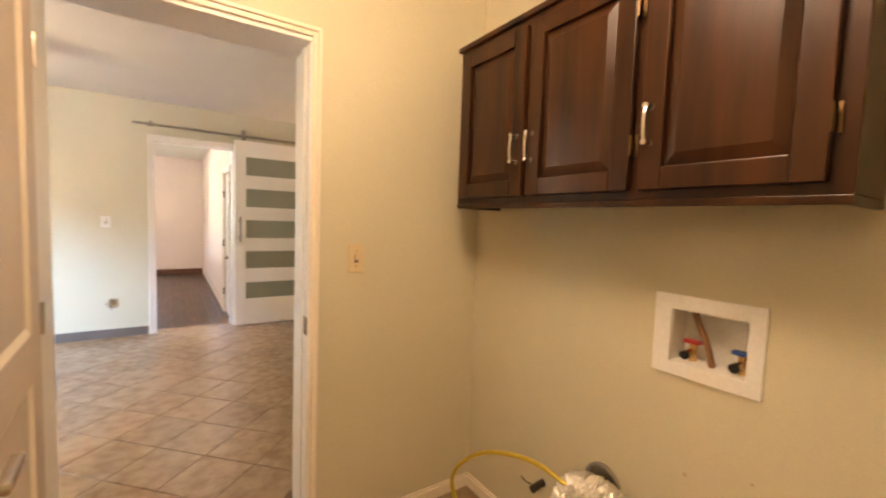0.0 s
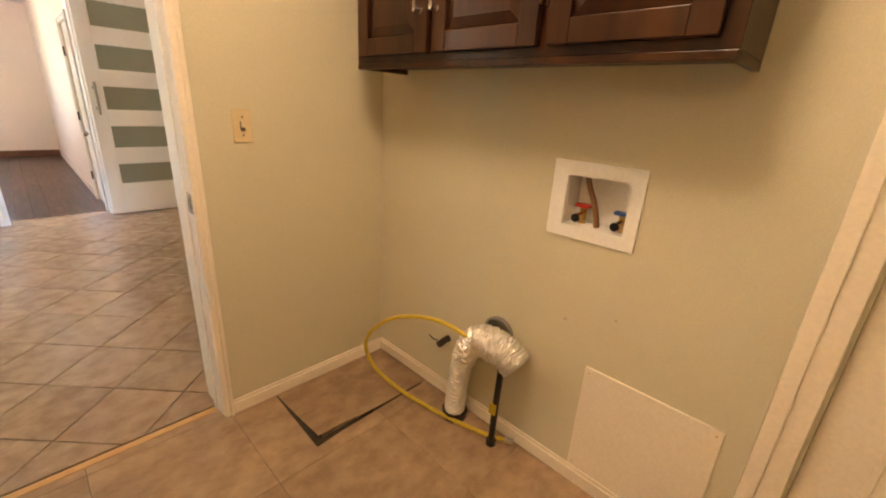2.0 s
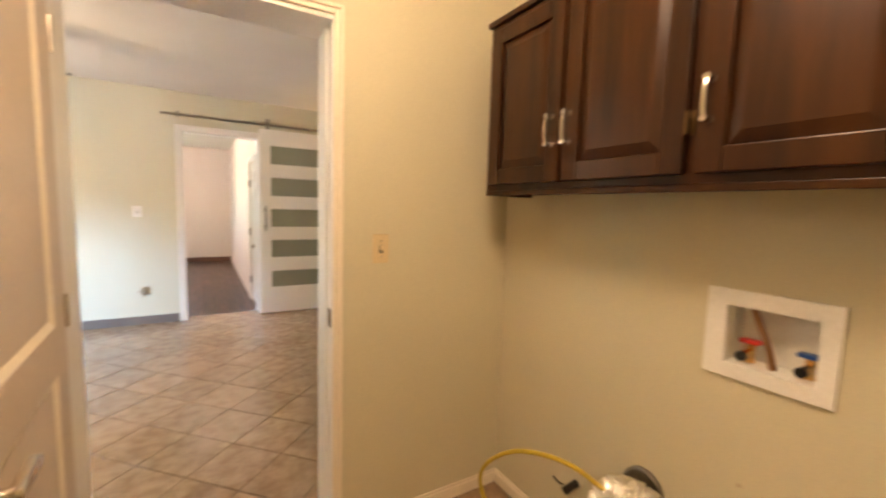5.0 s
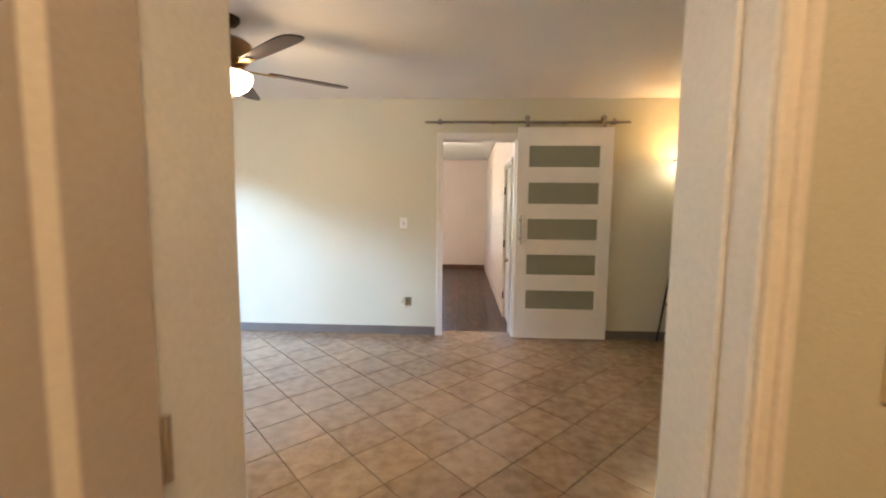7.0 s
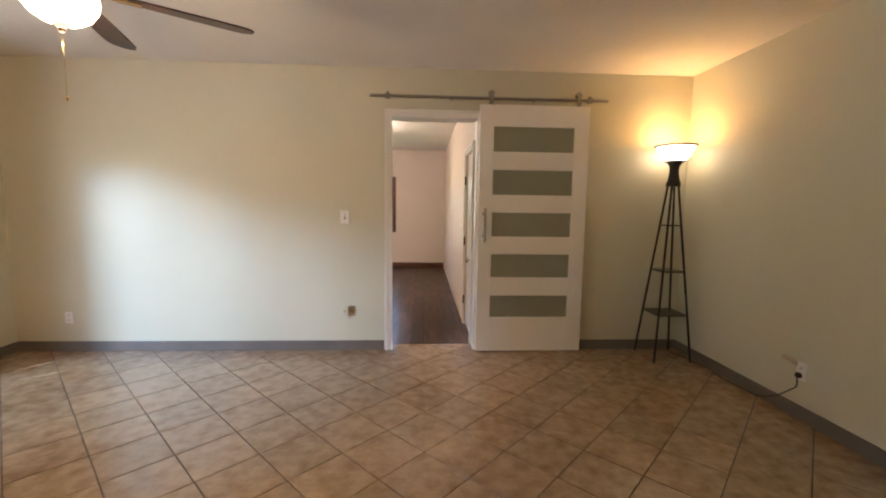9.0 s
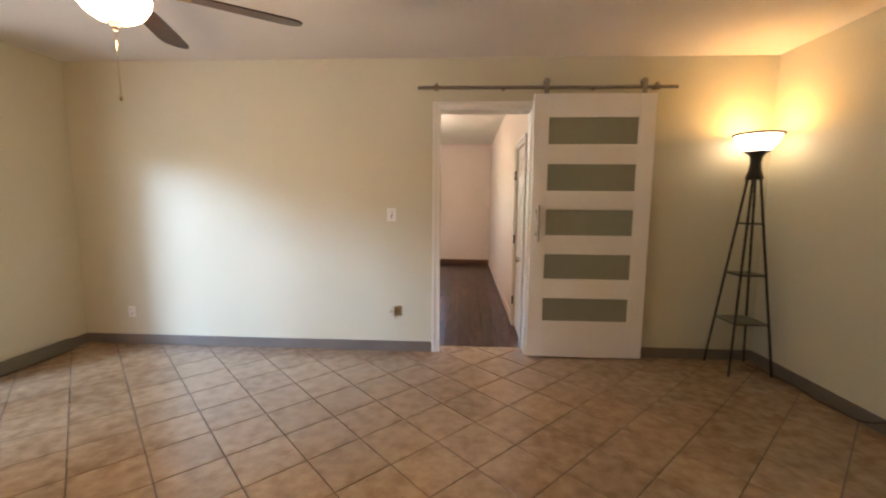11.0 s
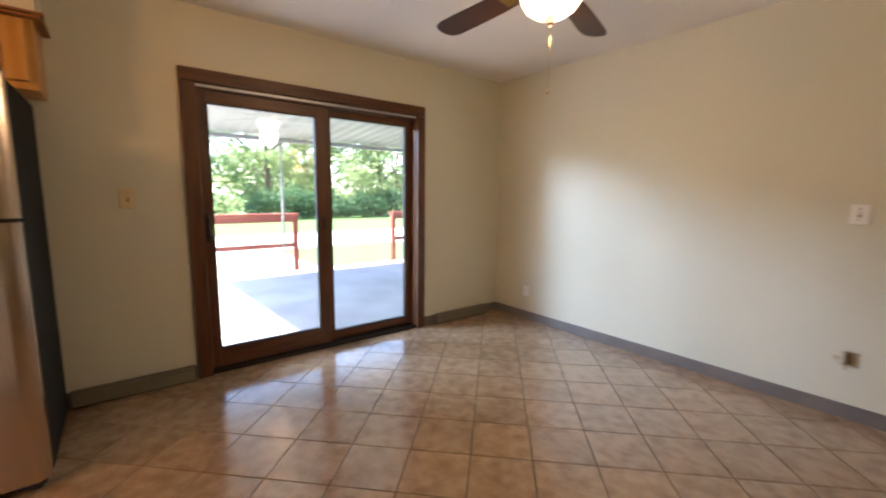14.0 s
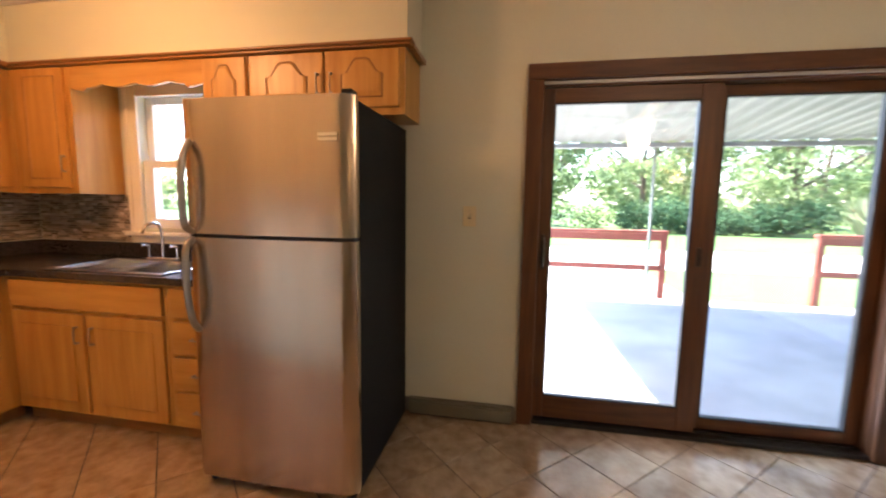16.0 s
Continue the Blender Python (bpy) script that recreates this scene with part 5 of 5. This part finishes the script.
def strips(along, face, a0, a1):
    z = 1.002
    while z < 1.318:
        a = a0 - rng.uniform(0, 0.06)
        while a < a1:
            w = rng.choice((0.03, 0.05, 0.075))
            u0, u1 = max(a, a0), min(a + w - 0.002, a1)
            if u1 - u0 > 0.004:
                d = rng.uniform(0.004, 0.0065)
                if along == "y":
                    box(bm, face + 0.0005, face + d, u0, u1, z, z + 0.0135)
                else:
                    box(bm, u0, u1, face + 0.0005, face + d, z, z + 0.0135)
            a += w
        z += 0.0155


strips("y", XW, -1.21, -0.452)
strips("x", -1.22, XW + 0.008, -2.2)
tagged(part("mosaic_tiles", bm, M_MOSAIC, mos), kind="stuff")

for name, x, y, lab in (("kitchen_ceiling_light", -1.75, 0.20, "warm glowing dome ceiling light in the kitchen"), ("laundry_ceiling_light", 0.50, 0.34, "warm glowing dome ceiling light in the laundry"), ("hall_ceiling_light", -0.6, 7.4, "glowing dome ceiling light in the far room")):
    th = thing(name, (x, y, TOP), lab, "ceiling light")
    part("base", lathe(bmesh.new(), (x, y, 0), [(0.0, 2.438), (0.15, 2.438), (0.15, 2.418), (0.0, 2.418)]), M_PLATEW, th, smooth=True)
    part("dome", lathe(bmesh.new(), (x, y, 0), [(0.14, 2.418), (0.135, 2.39), (0.10, 2.365), (0.04, 2.352), (0.0, 2.35)]), M_DOME, th, "glowing glass dome", True)


# ---- outside ----
structure("ground", boxes((-400, 400, -400, 400, -1.2, -0.19)), M_GRASS, "green sunlit lawn reaching far away", "ground")
structure("road", boxes((-15, -7.26, -14, 4.9, -0.25, -0.180), (-15, -10.8, 4.9, 26, -0.25, -0.180)), M_GRAVEL, "pale sunlit gravel drive beside the lawn", "drive")
slabs = structure("pavement", boxes((-7.25, XW - 0.152, -6.0, 12.0, -0.30, -0.105)), M_CONC, "grey concrete patio slab", "patio")
bm = bmesh.new()
n = 240
for x, z in ((XW - 0.152, 2.56), (-7.05, 2.19)):
    for k in range(n + 1):
        bm.verts.new((x, 2.0 + 8.0 * k / n, z + 0.010 * math.sin(2 * math.pi * k / 6)))
bm.verts.ensure_lookup_table()
for k in range(n):
    bm.faces.new([bm.verts[i] for i in (k, k + 1, n + 2 + k, n + 1 + k)])
me = bmesh.ops.solidify(bm, geom=bm.faces[:], thickness=0.004)
cover = thing("patio_cover", (-5, 5, -0.1), "white corrugated metal patio cover on thin posts", "patio roof")
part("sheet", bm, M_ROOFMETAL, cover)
part("front_beam", boxes((-7.04, -6.98, 2.0, 10.0, 2.10, 2.165), bevel=0.004), M_GUTTER, cover, "grey front beam")
for y in (4.02, 9.9):
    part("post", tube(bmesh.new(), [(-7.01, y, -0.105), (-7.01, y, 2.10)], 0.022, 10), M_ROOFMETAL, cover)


def fence(y_end, y_far, label):
    th = thing("fence", (-7.4, (y_end + y_far) / 2, -0.19), label, "fence", "patio fences")
    s = 1 if y_far > y_end else -1
    y = y_end
    while (y_far - y) * s >= 0:
        part("post", boxes((-7.445, -7.355, y - 0.045, y + 0.045, -0.19, 0.87), bevel=0.006), M_REDPAINT, th)
        y += s * 1.8
    a, b = sorted((y_end, y_far))
    part("top_rail", boxes((-7.46, -7.34, a - 0.05, b + 0.05, 0.871, 0.911), bevel=0.005), M_REDPAINT, th)
    part("top_board", boxes((-7.352, -7.334, a - 0.03, b + 0.03, 0.76, 0.868), bevel=0.004), M_REDPAINT, th)
    part("mid_rail", boxes((-7.352, -7.330, a - 0.03, b + 0.03, 0.305, 0.39), bevel=0.004), M_REDPAINT, th)


fence(4.34, -3.0, "red-brown painted two-rail wooden patio fence")
fence(6.40, 11.5, "red-brown painted two-rail wooden patio fence")


def leaves(bm_verts, bm_faces, centre, spread, count, size, rng):
    """Adds small leaf blades round a centre."""
    for _ in range(count):
        v = Vector((rng.gauss(0, 1), rng.gauss(0, 1), rng.gauss(0, 1)))
        v = v.normalized() * (rng.random() ** 0.4)
        p = Vector(centre) + Vector((v.x * spread[0], v.y * spread[1], v.z * spread[2]))
        a = Vector((rng.gauss(0, 1), rng.gauss(0, 1), rng.gauss(0, 0.6))).normalized()
        b = a.cross(Vector((rng.gauss(0, 1), rng.gauss(0, 1), rng.gauss(0, 1)))).normalized()
        s = size * rng.uniform(0.6, 1.4)
        i = len(bm_verts)
        bm_verts += [p - a * s, p + b * s * 0.5, p + a * s, p - b * s * 0.5]
        bm_faces.append((i, i + 1, i + 2, i + 3))


def leaf_part(name, verts, faces, material, parent, label=""):
    me = bpy.data.meshes.new(name)
    me.from_pydata([tuple(v) for v in verts], [], faces)
    me.materials.append(material)
    ob = new(name, me)
    ob.parent = parent
    ob.matrix_parent_inverse = Matrix.Translation(parent.location).inverted()
    return tagged(ob, label)


def tree(x, y, height, width, seed, material, low=0.3):
    rng = random.Random(seed)
    th = thing("tree", (x, y, -0.19), "leafy green garden tree with sunlit uneven crown", "tree", "garden trees")
    bm = tube(bmesh.new(), [(x, y, -0.2), (x + 0.1, y, height * 0.3), (x + rng.uniform(-0.3, 0.3), y + rng.uniform(-0.3, 0.3), height * 0.75)], [0.22, 0.16, 0.05], 8)
    for _ in range(6):
        a, z = rng.uniform(0, 6.28), height * rng.uniform(0.25, 0.55)
        tube(bm, [(x + 0.08, y, z), (x + math.cos(a) * width * 0.3, y + math.sin(a) * width * 0.3, z + height * 0.15), (x + math.cos(a) * width * 0.45, y + math.sin(a) * width * 0.45, z + height * 0.28)], [0.09, 0.05, 0.02], 6)
    part("trunk", bm, M_BARK, th)
    verts, faces = [], []
    for _ in range(46):
        a, r, z = rng.uniform(0, 6.28), width * 0.5 * math.sqrt(rng.random()), rng.uniform(low, 1.0)
        shrink = math.sqrt(max(0.05, 1 - (2 * z - 1.1) ** 2))
        leaves(verts, faces, (x + r * shrink * math.cos(a), y + r * shrink * math.sin(a), height * z), (width * 0.15, width * 0.15, height * 0.08), 130, 0.12 * height / 7, rng)
    leaf_part("crown", verts, faces, material, th)


for k, (x, y, h, w) in enumerate(((-24, 3.5, 7, 5.5), (-28, 9.5, 8, 6.5), (-25, 16, 7.5, 6), (-31, 21, 9, 8), (-30, 0, 8, 6), (-34, 14, 10, 8), (-28, -6, 9, 7), (-22, -10, 8, 6), (-33, 27, 9, 8), (-20, 24, 7, 6))):
    tree(x, y, h, w, 20 + k, M_LEAF, 0.08 if k % 2 else 0.2)
rng = random.Random(77)
hedge = thing("hedge", (-23.5, 13, -0.19), "dark green clipped rounded hedge behind the lawn", "hedge")
verts, faces = [], []
for k in range(70):
    f = k / 69
    leaves(verts, faces, (-23.5 + rng.uniform(-0.5, 0.5), 7.5 + 9 * f, rng.uniform(0.3, 1.4) * (0.75 + 0.25 * math.sin(f * 9))), (0.7, 0.6, 0.55), 110, 0.10, rng)
leaf_part("foliage", verts, faces, M_LEAFD, hedge)
bush = thing("plume_bush", (-17.5, 14.2, -0.19), "pale feathery ornamental grass clump", "bush")
verts, faces = [], []
for k in range(260):
    a, r = rng.uniform(0, 6.28), rng.uniform(0.1, 1.1)
    hgt = rng.uniform(1.0, 2.0)
    b = Vector((-17.5, 14.2, -0.19))
    tip = b + Vector((math.cos(a) * r, math.sin(a) * r, hgt))
    mid = b.lerp(tip, 0.6) + Vector((0, 0, 0.25))
    s = Vector((-math.sin(a), math.cos(a), 0)) * 0.035
    i = len(verts)
    verts += [b - s, b + s, mid + s * 1.4, mid - s * 1.4, tip]
    faces += [(i, i + 1, i + 2, i + 3), (i + 3, i + 2, i + 4)]
leaf_part("blades", verts, faces, M_PLUME, bush)
verts, faces = [], []
woods = tagged(thing("woods", (-48, 10, -0.19), "far sunlit woodland behind the garden", "woods"), kind="stuff")
for k in range(200):
    leaves(verts, faces, (rng.uniform(-52, -44), rng.uniform(-50, 75), rng.uniform(0.3, 6.5) * rng.uniform(0.4, 1.1)), (2.2, 2.2, 1.6), 110, 0.33, rng)
tagged(leaf_part("foliage", verts, faces, M_LEAF, woods), kind="stuff")
verts, faces = [], []
low = tagged(thing("shrub_border", (-21, 5, -0.19), "low mixed green shrubs along the lawn edge", "shrubs"), kind="stuff")
for k in range(120):
    leaves(verts, faces, (rng.uniform(-28, -24.6), rng.uniform(-14, 26), rng.uniform(0.1, 1.2)), (1.0, 1.0, 0.6), 60, 0.13, rng)
tagged(leaf_part("foliage", verts, faces, M_LEAF, low), kind="stuff")


# ---- floor pieces ----
S, ANG, PH = 0.301, radians(44.5), (0.2106, 0.4563)
CA, SA = math.cos(ANG), math.sin(ANG)


def grid_xy(u, v):
    return (S * (u * CA - v * SA), S * (u * SA + v * CA))


J = 0.0052 / S / 2
full = None
rest = bmesh.new()
for i in range(-16, 30):
    for j in range(-16, 30):
        u, v = i + PH[0], j + PH[1]
        poly = [grid_xy(u + a, v + b) for a, b in ((J, J), (1 - J, J), (1 - J, 1 - J), (J, 1 - J))]
        c = grid_xy(u + 0.5, v + 0.5)
        main = clipped(poly, XW + 0.002, XE - 0.002, LY + 0.10, YN + 0.152)
        kit = clipped(poly, XW + 0.002, -0.752, -1.21, LY + 0.0995)
        whole = len(main) == 4 and all(abs(a - b) < 1e-9 for p, q in zip(main, poly) for a, b in zip(p, q))
        for piece, is_main in ((main, True), (kit, False)):
            if not piece:
                continue
            if not is_main and c[1] < 0.2 or is_main and c[0] > 1.9:
                prism(rest, piece, -0.0048, 0.0, 0.0012)
                continue
            if whole and is_main:
                if full is None:
                    full = mesh_of("tile", prism(bmesh.new(), [(p[0] - c[0], p[1] - c[1]) for p in poly], -0.0048, 0.0, 0.0012), M_TILE)
                ob = new("tile", full)
            else:
                ob = new("tile", mesh_of("tile", prism(bmesh.new(), [(p[0] - c[0], p[1] - c[1]) for p in piece], -0.0048, 0.0, 0.0012), M_TILE))
            ob.location = (c[0], c[1], 0)
            ob.parent = floor
tagged(part("tiles", rest, M_TILE, floor), kind="stuff")

# laundry squares
for i in range(-4, 4):
    for j in range(-6, 4):
        poly = clipped([(0.702 + 0.46 * i + a, 0.905 + 0.46 * j + b) for a, b in ((0.0008, 0.0008), (0.4592, 0.0008), (0.4592, 0.4592), (0.0008, 0.4592))], -0.508, LX - 0.001, -1.298, LY + 0.070)
        if poly:
            cx, cy = sum(p[0] for p in poly) / len(poly), sum(p[1] for p in poly) / len(poly)
            ob = new("vinyl_square", mesh_of("vinyl_square", prism(bmesh.new(), [(p[0] - cx, p[1] - cy) for p in poly], -0.003, 0.0004, 0.0003), M_VINYL))
            ob.location = (cx, cy, 0)
            ob.parent = floor_laundry

# planks of the far room
prng = random.Random(9)
x = HX0
while x < HX1 + 0.1:
    y = YN + 0.155 - prng.uniform(0, 1.0)
    while y < HY:
        a, b = max(y, YN + 0.155), min(y + 1.22, HY + 0.0)
        if b - a > 0.02:
            ob = new("plank", mesh_of("plank", prism(bmesh.new(), [(0.0012 - 0.062, 0.0012), (0.1228 - 0.062, 0.0012), (0.1228 - 0.062, b - a - 0.0012), (0.0012 - 0.062, b - a - 0.0012)], -0.006, 0.0, 0.0006), M_PLANK))
            ob.location = (x + 0.062, a, 0)
            ob.parent = floor_hall
        y += 1.22
    x += 0.124
